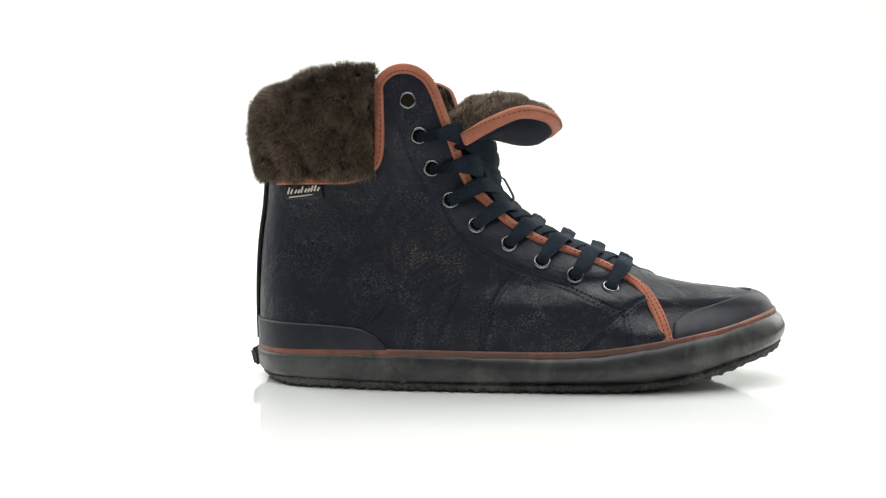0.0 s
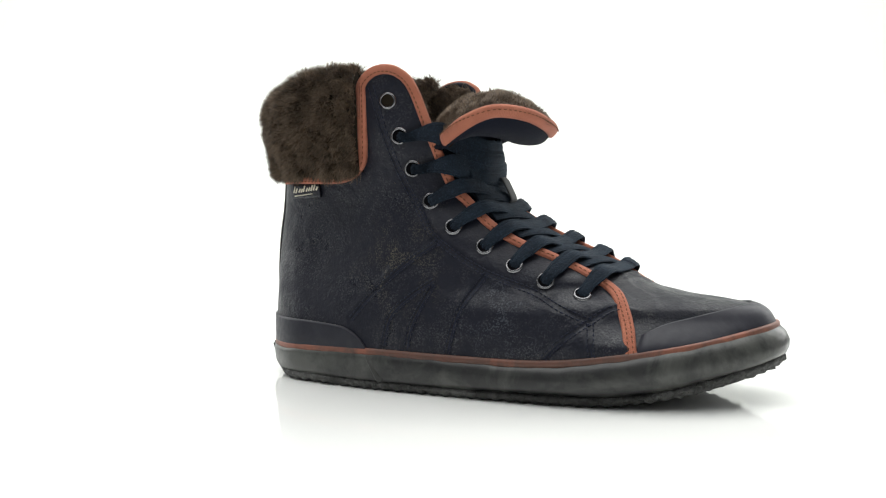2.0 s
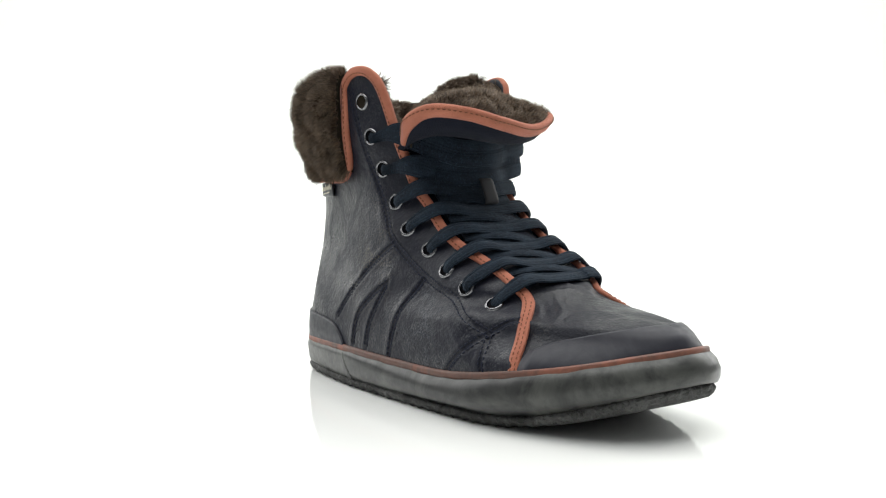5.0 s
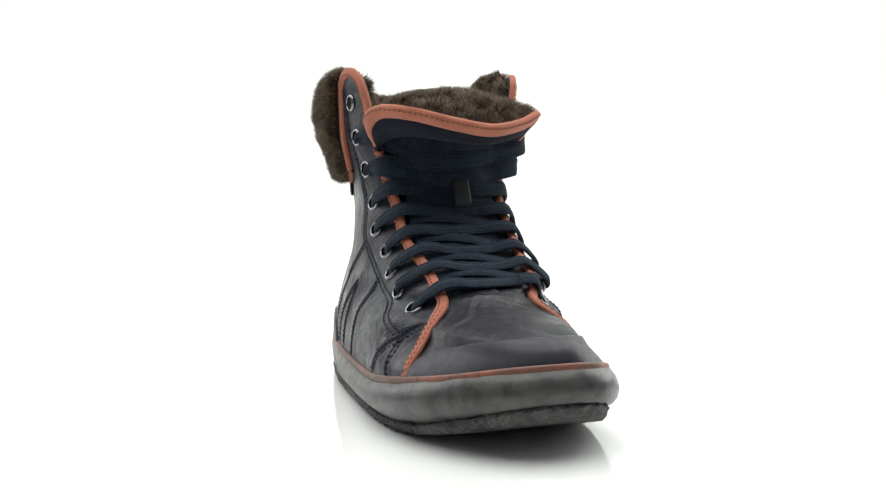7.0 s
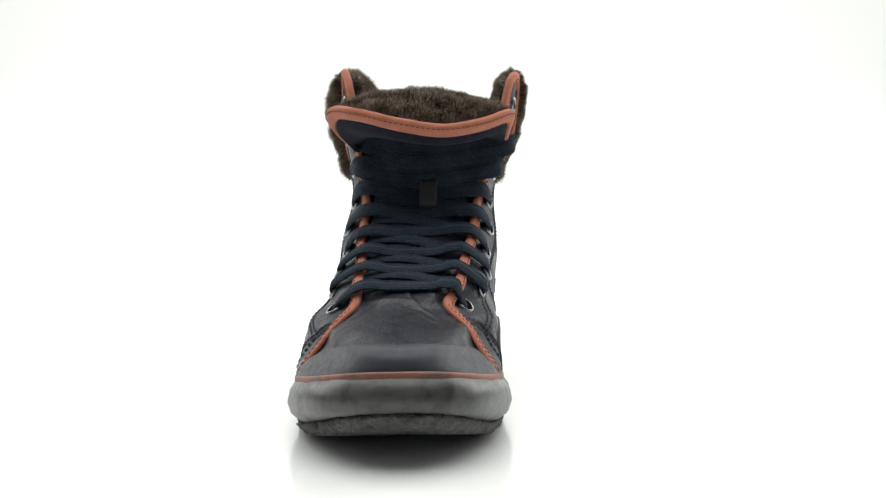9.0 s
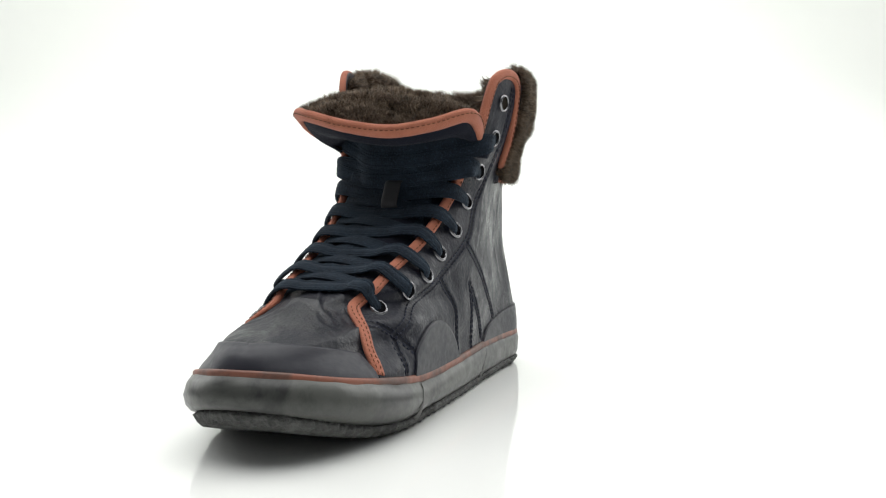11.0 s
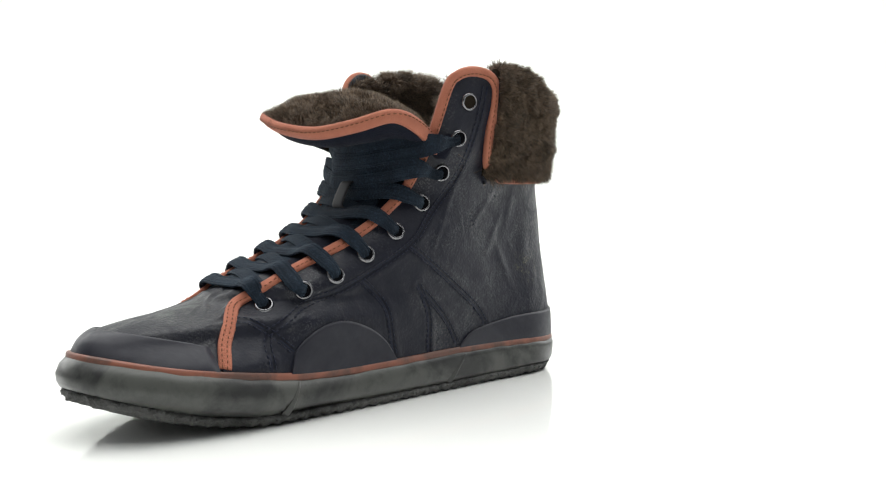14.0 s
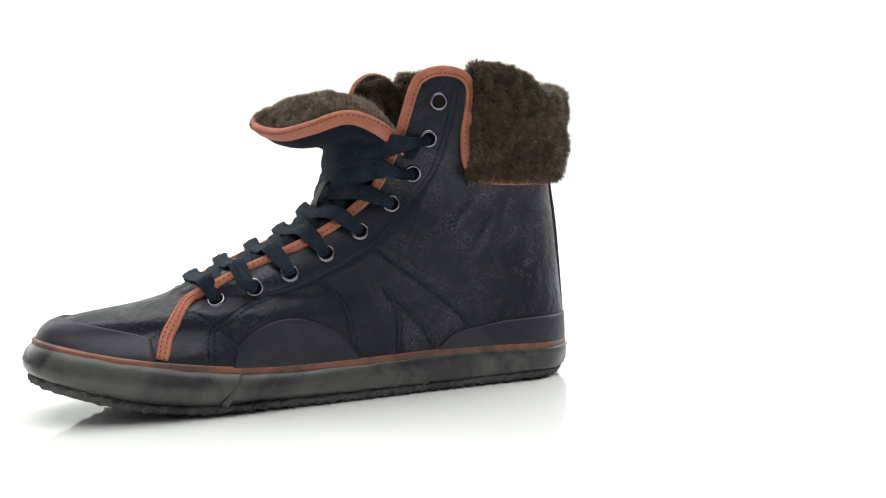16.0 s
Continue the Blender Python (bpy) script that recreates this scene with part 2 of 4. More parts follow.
FRONT = curve([0.02, 0.034, 0.0405, 0.0450, 0.0480, 0.0500, 0.0520, 0.056, 0.0600, 0.070, 0.083, 0.10, 0.115, 0.13, 0.18],
              [0.2006, 0.2002, 0.1980, 0.1945, 0.1890, 0.179, 0.163, 0.142, 0.1310, 0.107, 0.0845, 0.063, 0.055, 0.053, 0.053])
ROUND = curve([0.02, 0.035, 0.047, 0.0536, 0.06, 0.077, 0.10, 0.118, 0.135, 0.155, 0.18], [0.096, 0.098, 0.103, 0.092, 0.062, 0.058, 0.068, 0.066, 0.074, 0.082, 0.085])
def smooth(t):
    t = np.clip(t, 0, 1); return t*t*(3-2*t)
def rise(z):
    return smooth((z - 0.024) / 0.055)
def middle(x, z):
    heel = 0.0014 * smooth((-0.025 - x) / 0.05) * (0.3 + 0.7 * rise(z)) * (1 - smooth((z - 0.09) / 0.02))
    return BASE_MID(x) * (1 - rise(z)) + SHAFT_MID(z) * rise(z) + heel
def width(x, z, side):
    """Distance of the upper from its middle line."""
    k = rise(z)
    shaft = SHAFT_REAR(z) + (SHAFT_HALF(z) - SHAFT_REAR(z)) * smooth((x + 0.065) / 0.085)
    full = BASE_HALF(x) * (1 - k) + shaft * k
    a = np.clip((x - BACK(z)) / 0.0365, 0, 1)
    front = FRONT(z - 0.0022 * smooth((z - 0.056) / 0.008) * (1 - smooth((z - 0.09) / 0.02))) if side > 0 else FRONT(z)
    b = np.clip((front - x) / ROUND(z), 0, 1)
    full = full * (1 - 0.10 * smooth((x - 0.03) / 0.04) * smooth((z - 0.044) / 0.014) * (1 - smooth((z - 0.085) / 0.02)))
    full = full * (1 - 0.22 * smooth((z - 0.028) / 0.016) * smooth((x - 0.10) / 0.035))
    return full * (1 - (1 - a)**2.1)**(1/2.1) * (1 - (1 - b)**2.15)**(1/2.15)
def side_y(x, z, side): return middle(x, z) + side * width(x, z, side)
CEN = SHAFT_MID


def side_point(x, z, side):
    x, z = np.asarray(x, float), np.asarray(z, float)
    return np.stack([x, side_y(x, z, side), z], -1)


def side_normal(x, z, side):
    x, z, e = np.asarray(x, float), np.asarray(z, float), 4e-4
    wx = (width(x + e, z, side) - width(x - e, z, side)) / (2 * e)
    wz = (side_y(x, z + e, side) - side_y(x, z - e, side)) / (2 * e)
    n = np.stack([-np.clip(wx, -3, 3), np.full_like(x, float(side)), -np.clip(wz, -3, 3) * side * side], -1)
    n[..., 2] = -np.clip(wz * side, -3, 3)
    return unit(n)


def on_side(points, side, count, lift=0.0):
    """A smooth line over one side, from (x, z) pairs: places and normals."""
    q = spline(points, count)
    n = side_normal(q[:, 0], q[:, 1], side)
    return side_point(q[:, 0], q[:, 1], side) + n * lift, n


def front_x(z, dy, side):
    """How far forward the upper reaches at height z and at dy from the middle."""
    lo, hi = np.full_like(z, -0.03), FRONT(z)
    for _ in range(30):
        mid = (lo + hi) / 2
        inside = width(mid, z, side) > dy
        lo, hi = np.where(inside, mid, lo), np.where(inside, hi, mid)
    return (lo + hi) / 2


def section(x, angle):
    """The point of the cross-section at x, seen from its middle low down, at an angle from the right (0) over the top to the left (pi)."""
    c0, z0 = BASE_MID(x), STRIPE(x) - 0.003
    lo, hi = np.zeros_like(angle), np.full_like(angle, 0.09)
    for _ in range(34):
        r = (lo + hi) / 2
        y, z = c0 - r * np.cos(angle), z0 + r * np.sin(angle)
        side = np.where(y < middle(x, z), -1, 1)
        w = np.where(side < 0, width(x, z, -1), width(x, z, 1))
        inside = (np.abs(y - middle(x, z)) < w) & (x < FRONT(z))
        lo, hi = np.where(inside, r, lo), np.where(inside, hi, r)
    return np.stack([x, c0 - lo * np.cos(angle), z0 + lo * np.sin(angle)], -1)


# ---- the place: a white glossy table top that runs into a white paper sweep ----
def build_place():
    d, n = 1.1, 14
    rows = [(-3.0, 0.0), (d, 0.0)] + [(d + 0.8 * math.sin(a), 0.8 - 0.8 * math.cos(a)) for a in np.linspace(0.05, math.pi / 2, n)] + [(d + 0.8, 3.2)]
    verts, faces = [], []
    for y, z in rows:
        verts += [(-1.35, y, z - 0.004), (1.35, y, z - 0.004)]
    for i in range(len(rows) - 1):
        faces.append((2 * i, 2 * i + 1, 2 * i + 3, 2 * i + 2))
    ob = new("backdrop", mesh_of("backdrop", verts, faces, paper_material()))
    tagged(ob, "seamless white paper backdrop sweeping up behind the table", "backdrop", kind="structure")
    bm = bmesh.new()
    bmesh.ops.create_cube(bm, size=1.0, matrix=Matrix.Translation((0, -0.4, -0.002)) @ Matrix.Diagonal((2.7, 2.9, 0.004, 1)))
    me = bpy.data.meshes.new("floor")
    bm.to_mesh(me)
    me.materials.append(floor_material())
    tagged(new("floor", me), "glossy white acrylic table top mirroring the shoe", "table top", kind="structure")


build_place()

# ---- the shoe ----
shoe = new("shoe")
tagged(shoe, "navy leather high-top shoe with fur cuff on glossy white table", "shoe")

TOP = {-1: [(-0.0403, 0.158), (-0.0110, 0.159), (-0.0076, 0.1655), (-0.0028, 0.1696), (0.0052, 0.1717), (0.0136, 0.1693), (0.0210, 0.1606), (0.0298, 0.1345), (0.0382, 0.1105),
            (0.0463, 0.1012), (0.0587, 0.0891), (0.0737, 0.0799), (0.0896, 0.0732), (0.1080, 0.0655), (0.1230, 0.0577), (0.1320, 0.0513), (0.1393, 0.0390), (0.1432, 0.0262)],
       1: [(-0.0403, 0.158), (-0.0125, 0.159), (-0.0105, 0.1626), (-0.0045, 0.1665), (0.0058, 0.1682), (0.0145, 0.1658), (0.0203, 0.1588), (0.0282, 0.1290), (0.0365, 0.1089),
           (0.0459, 0.0990), (0.0570, 0.0908), (0.0717, 0.0827), (0.0890, 0.0752), (0.1065, 0.0680), (0.1235, 0.0598), (0.1340, 0.0535), (0.1445, 0.0415), (0.1492, 0.0300)]}
CUFF_EDGE = {-1: [(-0.0690, 0.1138), (-0.0600, 0.1142), (-0.0442, 0.1142), (-0.0255, 0.1146), (-0.0145, 0.1196), (-0.0100, 0.1295), (-0.0095, 0.1533), (-0.0090, 0.1630), (-0.0028, 0.1696)],
             1: [(-0.0690, 0.1116), (-0.0600, 0.1120), (-0.0379, 0.1124), (-0.0242, 0.1138), (-0.0145, 0.1196), (-0.0100, 0.1342), (-0.0115, 0.1514), (-0.0105, 0.1608), (-0.0045, 0.1665)]}


FOLDS = {-1: [(0.112, 0.040, 0.9, 0.0005), (0.120, 0.036, 0.7, 0.0006), (0.104, 0.036, 1.1, 0.0005), (0.020, 0.090, 0.5, 0.0005), (-0.062, 0.060, 0.2, 0.0006), (0.005, 0.060, -0.6, 0.0005)],
         1: [(-0.040, 0.094, 0.25, 0.0009), (-0.026, 0.082, 0.6, 0.0008), (-0.054, 0.074, 0.1, 0.00075), (-0.014, 0.094, 0.9, 0.00075), (-0.033, 0.066, -0.5, 0.0009), (0.118, 0.042, 1.0, 0.0006), (0.126, 0.038, 0.8, 0.0006), (0.108, 0.048, 1.2, 0.0005), (0.012, 0.100, 0.5, 0.0006), (0.020, 0.084, 0.6, 0.0005), (-0.060, 0.052, 0.2, 0.0006)]}


def build_quarter(side):
    nu, nv = 360, 150
    top = spline(TOP[side], nu - 24)
    back = np.sin(np.linspace(0, np.pi / 2, 25))[:-1]
    e_back = (top[0, 0] - BACK(0.158)) * (1 - np.sqrt(1 - back**2))
    e_top = np.concatenate([e_back, top[:, 0] - BACK(top[:, 1])])
    z_top = np.concatenate([np.full(24, 0.158), top[:, 1]])
    end = TOP[side][-1][0] - 0.002
    e_bot = np.concatenate([e_back, top[0, 0] - BACK(0.158) + (end - BACK(0.022) - top[0, 0] + BACK(0.158)) * np.linspace(0, 1, nu - 24)])
    z_bot = STRIPE(e_bot + BACK(0.022)) - 0.004
    v = np.linspace(0, 1, nv)[None]
    z = z_bot[:, None] * (1 - v) + z_top[:, None] * v
    x = BACK(z) + e_bot[:, None] * (1 - v) + e_top[:, None] * v
    x = np.minimum(x, FRONT(z) - 1e-5)
    p = side_point(x, z, side)
    for cx, cz, tilt, deep in FOLDS[side]:
        u, w = (x - cx) + tilt * (z - cz), (z - cz)
        p[..., 1] += side * 0.75 * deep * np.exp(-(u / (0.0030 if deep > 0.0007 else 0.0021))**2 - (w / (0.011 if deep > 0.0007 else 0.008))**2)
    # the seams draw the leather in, and it puffs up beside them
    d = np.full(x.shape, 9.0)
    for line in SEAMS[side]:
        for sx, sz in spline(line, 90):
            d = np.minimum(d, np.hypot(x - sx, z - sz))
    p[..., 1] += side * (1 - smooth((v - 0.84) / 0.07)) * (0.00025 * np.exp(-((d - 0.0032) / 0.0015)**2) - 0.0005 * np.exp(-(d / 0.0013)**2))
    toward = np.zeros_like(p)
    toward[..., 1] = side
    part("quarter", shell(p, 0.0, 0.0022, toward), NAVY, shoe, "scuffed navy leather side panel")


CREASES = [(0.131, 0.022, 0.5, 0.012, 0.0014, 0.0007), (0.136, 0.028, 0.3, 0.010, 0.0013, 0.0008), (0.139, 0.034, 0.1, 0.009, 0.0012, 0.0007), (0.134, 0.013, 0.7, 0.014, 0.0015, 0.0006),
           (0.130, 0.002, 1.2, 0.012, 0.0015, 0.0006), (0.136, -0.008, -0.7, 0.014, 0.0015, 0.0006), (0.131, -0.017, -0.5, 0.012, 0.0014, 0.0007), (0.135, -0.025, -0.3, 0.010, 0.0013, 0.0007),
           (0.148, 0.020, 0.9, 0.011, 0.0013, 0.0004), (0.146, -0.016, -1.0, 0.011, 0.0013, 0.0004), (0.128, 0.010, 0.2, 0.008, 0.0012, 0.0006)]


def build_vamp():
    xs = np.concatenate([np.linspace(0.100, 0.17, 64)[:-1], 0.17 + 0.0300 * np.sin(np.linspace(0, np.pi / 2, 24))])
    ang = np.linspace(0.0, np.pi, 150)
    x, a = np.meshgrid(xs, ang, indexing="ij")
    p = section(x, a)
    for cx, cy, turn, long, wide, deep in CREASES:
        u = (p[..., 0] - cx) * math.cos(turn) + (p[..., 1] - cy) * math.sin(turn)
        w = (p[..., 1] - cy) * math.cos(turn) - (p[..., 0] - cx) * math.sin(turn) + 0.0012 * np.sin(u * 260 + cx * 900)
        p[..., 2] += deep * np.exp(-(u / long)**2) * (np.exp(-(w / wide)**2) - 0.6 * np.exp(-((w - 1.5 * wide) / wide)**2))
    part("vamp", shell(p, -0.0008, 0.002, np.array([0.2, 0, 1.0])), NAVY_VAMP, shoe, "creased navy leather toe box")
    # rubber bumper round the toe, highest in the middle
    edge = curve([0.1425, 0.1448, 0.1500, 0.1666, 0.180, 0.190], [0.029, 0.0362, 0.0388, 0.0436, 0.0468, 0.0486])
    s = np.linspace(-1, 1, 81)
    c = np.cos(s * np.pi / 2)
    start = 0.1440 + 0.0062 * (s > 0) * np.abs(s)
    x_low = start + (0.1997 - start) * c**0.62
    x_top = start + 0.0006 + (0.1892 - start) * c**0.80
    a_low = np.where(s < 0, 0, np.pi) + np.sign(-s) * (np.pi / 2) * (1 - smooth(np.abs(s) / 0.22))
    a_low[40] = np.pi / 2
    a_top = np.full_like(s, np.pi / 2)
    for i in range(len(s)):
        aa = np.linspace(0, np.pi / 2, 200)
        q = section(np.full_like(aa, x_top[i]), aa if s[i] < 0 else np.pi - aa)
        up = np.nonzero(q[:, 2] >= edge(x_top[i]))[0]
        if len(up):
            a_top[i] = aa[up[0]] if s[i] < 0 else np.pi - aa[up[0]]
    for _ in range(6):
        a_top[1:-1] = (a_top[:-2] + 2 * a_top[1:-1] + a_top[2:]) / 4
    v = np.linspace(0, 1, 22)[None]
    p = section(x_low[:, None] * (1 - v) + x_top[:, None] * v, a_low[:, None] * (1 - v) + a_top[:, None] * v)
    for _ in range(2):
        p[1:-1, 1:-1] = (p[:-2, 1:-1] + p[2:, 1:-1] + p[1:-1, :-2] + p[1:-1, 2:] + 2 * p[1:-1, 1:-1]) / 6
    for _ in range(4):
        p[1:-1, 0] = (p[:-2, 0] + 2 * p[1:-1, 0] + p[2:, 0]) / 4
    away = unit(np.stack([(p[..., 0] - 0.135) * 0.8, p[..., 1] - 0.006, np.full(p.shape[:2], 0.012)], -1))
    p = p + away * (0.0009 * c[:, None] * np.sin(np.pi * (0.18 + 0.82 * v)))[..., None]
    part("toe_bumper", shell(p, 0.0006, 0.0010, np.array([0.3, 0.0, 1.0])), NAVY_RUBBER, shoe, "smooth navy rubber toe bumper")


def side_patch(name, side, bottom, top, mat, label, out=0.0011):
    """A rubber piece laid on one side, between two lines of (x, z)."""
    b, t = spline(bottom, 40), spline(top, 40)
    v = np.linspace(0, 1, 14)[None, :, None]
    q = b[:, None] * (1 - v) + t[:, None] * v
    p = side_point(q[..., 0], q[..., 1], side)
    part(name, shell(p, out, 0.0006, np.array([0, side, 0.0])), mat, shoe, label)


def build_heel_counter():
    geos = []
    for side, line in ((-1, [(0.0, 0.0350), (0.035, 0.0347), (0.058, 0.0338), (0.070, 0.0320), (0.0795, 0.0262), (0.084, 0.0200)]),
                       (1, [(0.0, 0.0350), (0.042, 0.0347), (0.062, 0.0330), (0.080, 0.0300), (0.0890, 0.0240), (0.0925, 0.0200)])):
        t = spline(line, 60)
        u = np.linspace(0, 1, 60)
        e = line[-1][0] * (0.25 * u**2 + 0.75 * u**1.6)
        zt = np.interp(e, t[:, 0], t[:, 1])
        zb = np.minimum(STRIPE(e + BACK(0.022)) - 0.003, zt - 0.0002)
        v = np.linspace(0, 1, 12)[None]
        z = zb[:, None] * (1 - v) + zt[:, None] * v
        p = side_point(BACK(z) + e[:, None], z, side)
        geos.append(shell(p, 0.0012, 0.0006, np.array([-0.2, side, 0.0])))
    part("heel_counter", join(*geos), NAVY_RUBBER, shoe, "smooth navy rubber heel counter")


def base_outline(n=220):
    """The rim of the sole seen from above: places and outward normals."""
    a = np.linspace(0, 2 * np.pi, n, endpoint=False)
    mid, half = (0.2006 - 0.0879) / 2, (0.2006 + 0.0879) / 2
    c = np.cos(a)
    x = mid + half * np.sign(c) * np.abs(c)**0.92
    x = np.clip(x, -0.08788, 0.20058)
    z = np.full_like(x, 0.0235)
    y = np.where(np.sin(a) < 0, side_y(x, z, -1), side_y(x, z, 1))
    p = np.stack([x, y], 1)
    for _ in range(2):
        s = np.concatenate([[0], np.cumsum(np.linalg.norm(np.diff(np.concatenate([p, p[:1]]), axis=0), axis=1))])
        w = np.linspace(0, s[-1], n, endpoint=False)
        q = np.concatenate([p, p[:1]])
        p = np.stack([np.interp(w, s, q[:, k]) for k in (0, 1)], 1)
        p = (np.roll(p, 1, 0) + 2 * p + np.roll(p, -1, 0)) / 4
    t = np.roll(p, -1, 0) - np.roll(p, 1, 0)
    nrm = unit(np.stack([t[:, 1], -t[:, 0]], 1))
    return p, nrm


BOTTOM = curve([-0.09, -0.075, -0.05, 0.10, 0.13, 0.15, 0.170, 0.190, 0.21], [0.0018, 0.0004, 0.0, 0.0, 0.0006, 0.0032, 0.0074, 0.0136, 0.0212])


def ring_band(profile, n=220):
    """A band round the sole; profile gives, for the rim's x, a list of (outward, height)."""
    p, nrm = base_outline(n)
    rings = [np.concatenate([p + nrm * o[:, None], z[:, None]], 1) for o, z in profile(p[:, 0])]
    g = np.stack(rings, 1)
    return g.reshape(-1, 3), grid_faces(n, len(rings), wrap_u=True, wrap_v=True)


def build_sole():
    def foxing(x):
        top, low = STRIPE(x) - 0.0030 + 0.0011 * smooth((x - 0.12) / 0.06), BOTTOM(x) + 0.0046 + 0.0012 * smooth((x - 0.15) / 0.04)
        top = top + 0.00035 * np.sin(x * 310) * np.sin(x * 97 + 1.0)
        f = smooth((x + 0.02) / 0.14)
        g = smooth((x - 0.165) / 0.03)
        bulge, h = 0.0020 + 0.0028 * f + 0.0010 * g, top - low
        one = np.ones_like(x)
        return [(-0.004 * one, top), (0.0012 - 0.0006 * f, top + 0.0002), (0.0019 - 0.0006 * f, top - 0.0003), (0.45 * bulge + 0.0014, top - 0.20 * h), (bulge, top - 0.50 * h), ((0.82 - 0.12 * f + 0.25 * g) * bulge, top - 0.76 * h), ((0.40 - 0.45 * f + 0.79 * g) * bulge, low + 0.07 * h), (0.1 * bulge - 0.0014 - 0.0022 * f + 0.0022 * g, low - 0.0003), (-0.004 * one, low)]
    part("foxing", ring_band(foxing), GREY_RUBBER, shoe, "smeared grey-green rubber sole band")

    def stripe(x):
        top, one = STRIPE(x), np.ones_like(x)
        f = 0.0006 * smooth((x - 0.08) / 0.08)
        return [(-0.003 * one, top - 0.0036), (0.0013 * one - f, top - 0.0034), (0.0017 * one - f, top - 0.0026), (0.0015 * one - f, top - 0.0005), (0.0008 * one - f, top + 0.0002), (-0.003 * one, top)]
    part("stripe", ring_band(stripe), RUST_RUBBER, shoe, "faded rust-brown rubber stripe")

    n = 620
    p, nrm = base_outline(n)
    rng = np.random.RandomState(3)
    teeth = np.abs(((np.arange(n) / n * 92) % 1) - 0.5) * 2 * (1 - 0.2 * smooth((p[:, 0] - 0.16) / 0.03))
    rough = np.convolve(np.tile(rng.rand(n), 3), np.ones(3) / 3, "same")[n:2 * n]
    x = p[:, 0]
    heel = smooth((-0.055 - x) / 0.03)
    inset = -0.0022 - 0.0026 * heel - 0.0016 * smooth((x - 0.10) / 0.04) * (1 - smooth((x - 0.180) / 0.016)) + 0.0020 * smooth((x - 0.180) / 0.016)
    low = BOTTOM(x)
    g = []
    t = 0.0012 * smooth((x - 0.15) / 0.04)
    for o, z in ((-0.006, low + 0.0056 + t), (inset + 0.0024, low + 0.0052 + t), (inset + 0.0034 + 0.0006 * rough, low + 0.0040 + 0.6 * t), (inset + 0.0022 + 0.0012 * rough, low + 0.0022 + 0.0006 * teeth),
                 (inset + 0.0004 + 0.0016 * rough, low + 0.0001 + (0.0016 + 0.0024 * smooth((x - 0.172) / 0.022)) * teeth * (0.5 + rough)), (inset - 0.004, low + 0.0000), (inset - 0.012, low - 0.0001), (inset - 0.020, low + 0.0002)):
        q = p + nrm * np.broadcast_to(o, n)[:, None]
        lump = np.array([noise.noise(Vector((a, b, c)) * 420) + 0.6 * noise.noise(Vector((a, b, c)) * 900) for a, b, c in zip(q[:, 0], q[:, 1], np.broadcast_to(z, n))]) * 0.55
        q = q + nrm * (lump * (0.0018 + 0.0016 * smooth((x - 0.10) / 0.06)))[:, None]
        z = z + np.minimum(BOTTOM(q[:, 0]) - low, 0)
        g.append(np.concatenate([q, np.broadcast_to(z, n)[:, None]], 1))
    g = np.stack(g, 1)
    k = g.shape[1]
    faces = grid_faces(n, k, wrap_u=True)
    xs = np.concatenate([-0.0878 + 0.05 * np.linspace(0, 1, 24)**2, np.linspace(-0.036, 0.150, 60), 0.2005 - 0.05 * np.linspace(1, 0, 24)**2])
    zz = np.full_like(xs, 0.0235)
    yl, yr = side_y(xs, zz, 1), side_y(xs, zz, -1)
    w = np.linspace(0, 1, 30)[None]
    yy = yr[:, None] + (yl - yr)[:, None] * (0.10 + 0.80 * w)
    xx = np.repeat(0.057 + (xs - 0.057)[:, None] * 0.94, 30, 1)
    tread = np.stack([xx, yy, BOTTOM(xx) - 0.0001 + 0.0007 * rng.rand(*xx.shape)], -1)
    part("outsole", join((g.reshape(-1, 3), faces), (tread.reshape(-1, 3), grid_faces(len(xs), 30))), OUTSOLE, shoe, "dark crepe rubber outsole with toothed edge")
    # inner board that closes the foot from below
    p, nrm = base_outline(120)
    q = p - nrm * 0.001
    v = np.concatenate([np.c_[q, STRIPE(q[:, 0]) - 0.006], np.c_[q, STRIPE(q[:, 0]) - 0.009]])
    f = [tuple(range(120)), tuple(reversed(range(120, 240)))] + [(i, (i + 1) % 120, 120 + (i + 1) % 120, 120 + i) for i in range(120)]
    part("insole", (v, f), FUR_BASE, shoe)
    # small rubber plug at the back of the heel
    bm = bmesh.new()
    bmesh.ops.create_cube(bm, size=1.0, matrix=pose(-0.0898, 0.009, 0.0115, 0, -14, 0) @ Matrix.Diagonal((0.0040, 0.020, 0.0100, 1)))
    bmesh.ops.bevel(bm, geom=list(bm.edges), offset=0.0012, segments=2, affect="EDGES")
    me = bpy.data.meshes.new("heel_plug")
    bm.to_mesh(me)
    bm.free()
    me.materials.append(OUTSOLE)
    ob = new("heel_plug", me)
    ob.parent = shoe


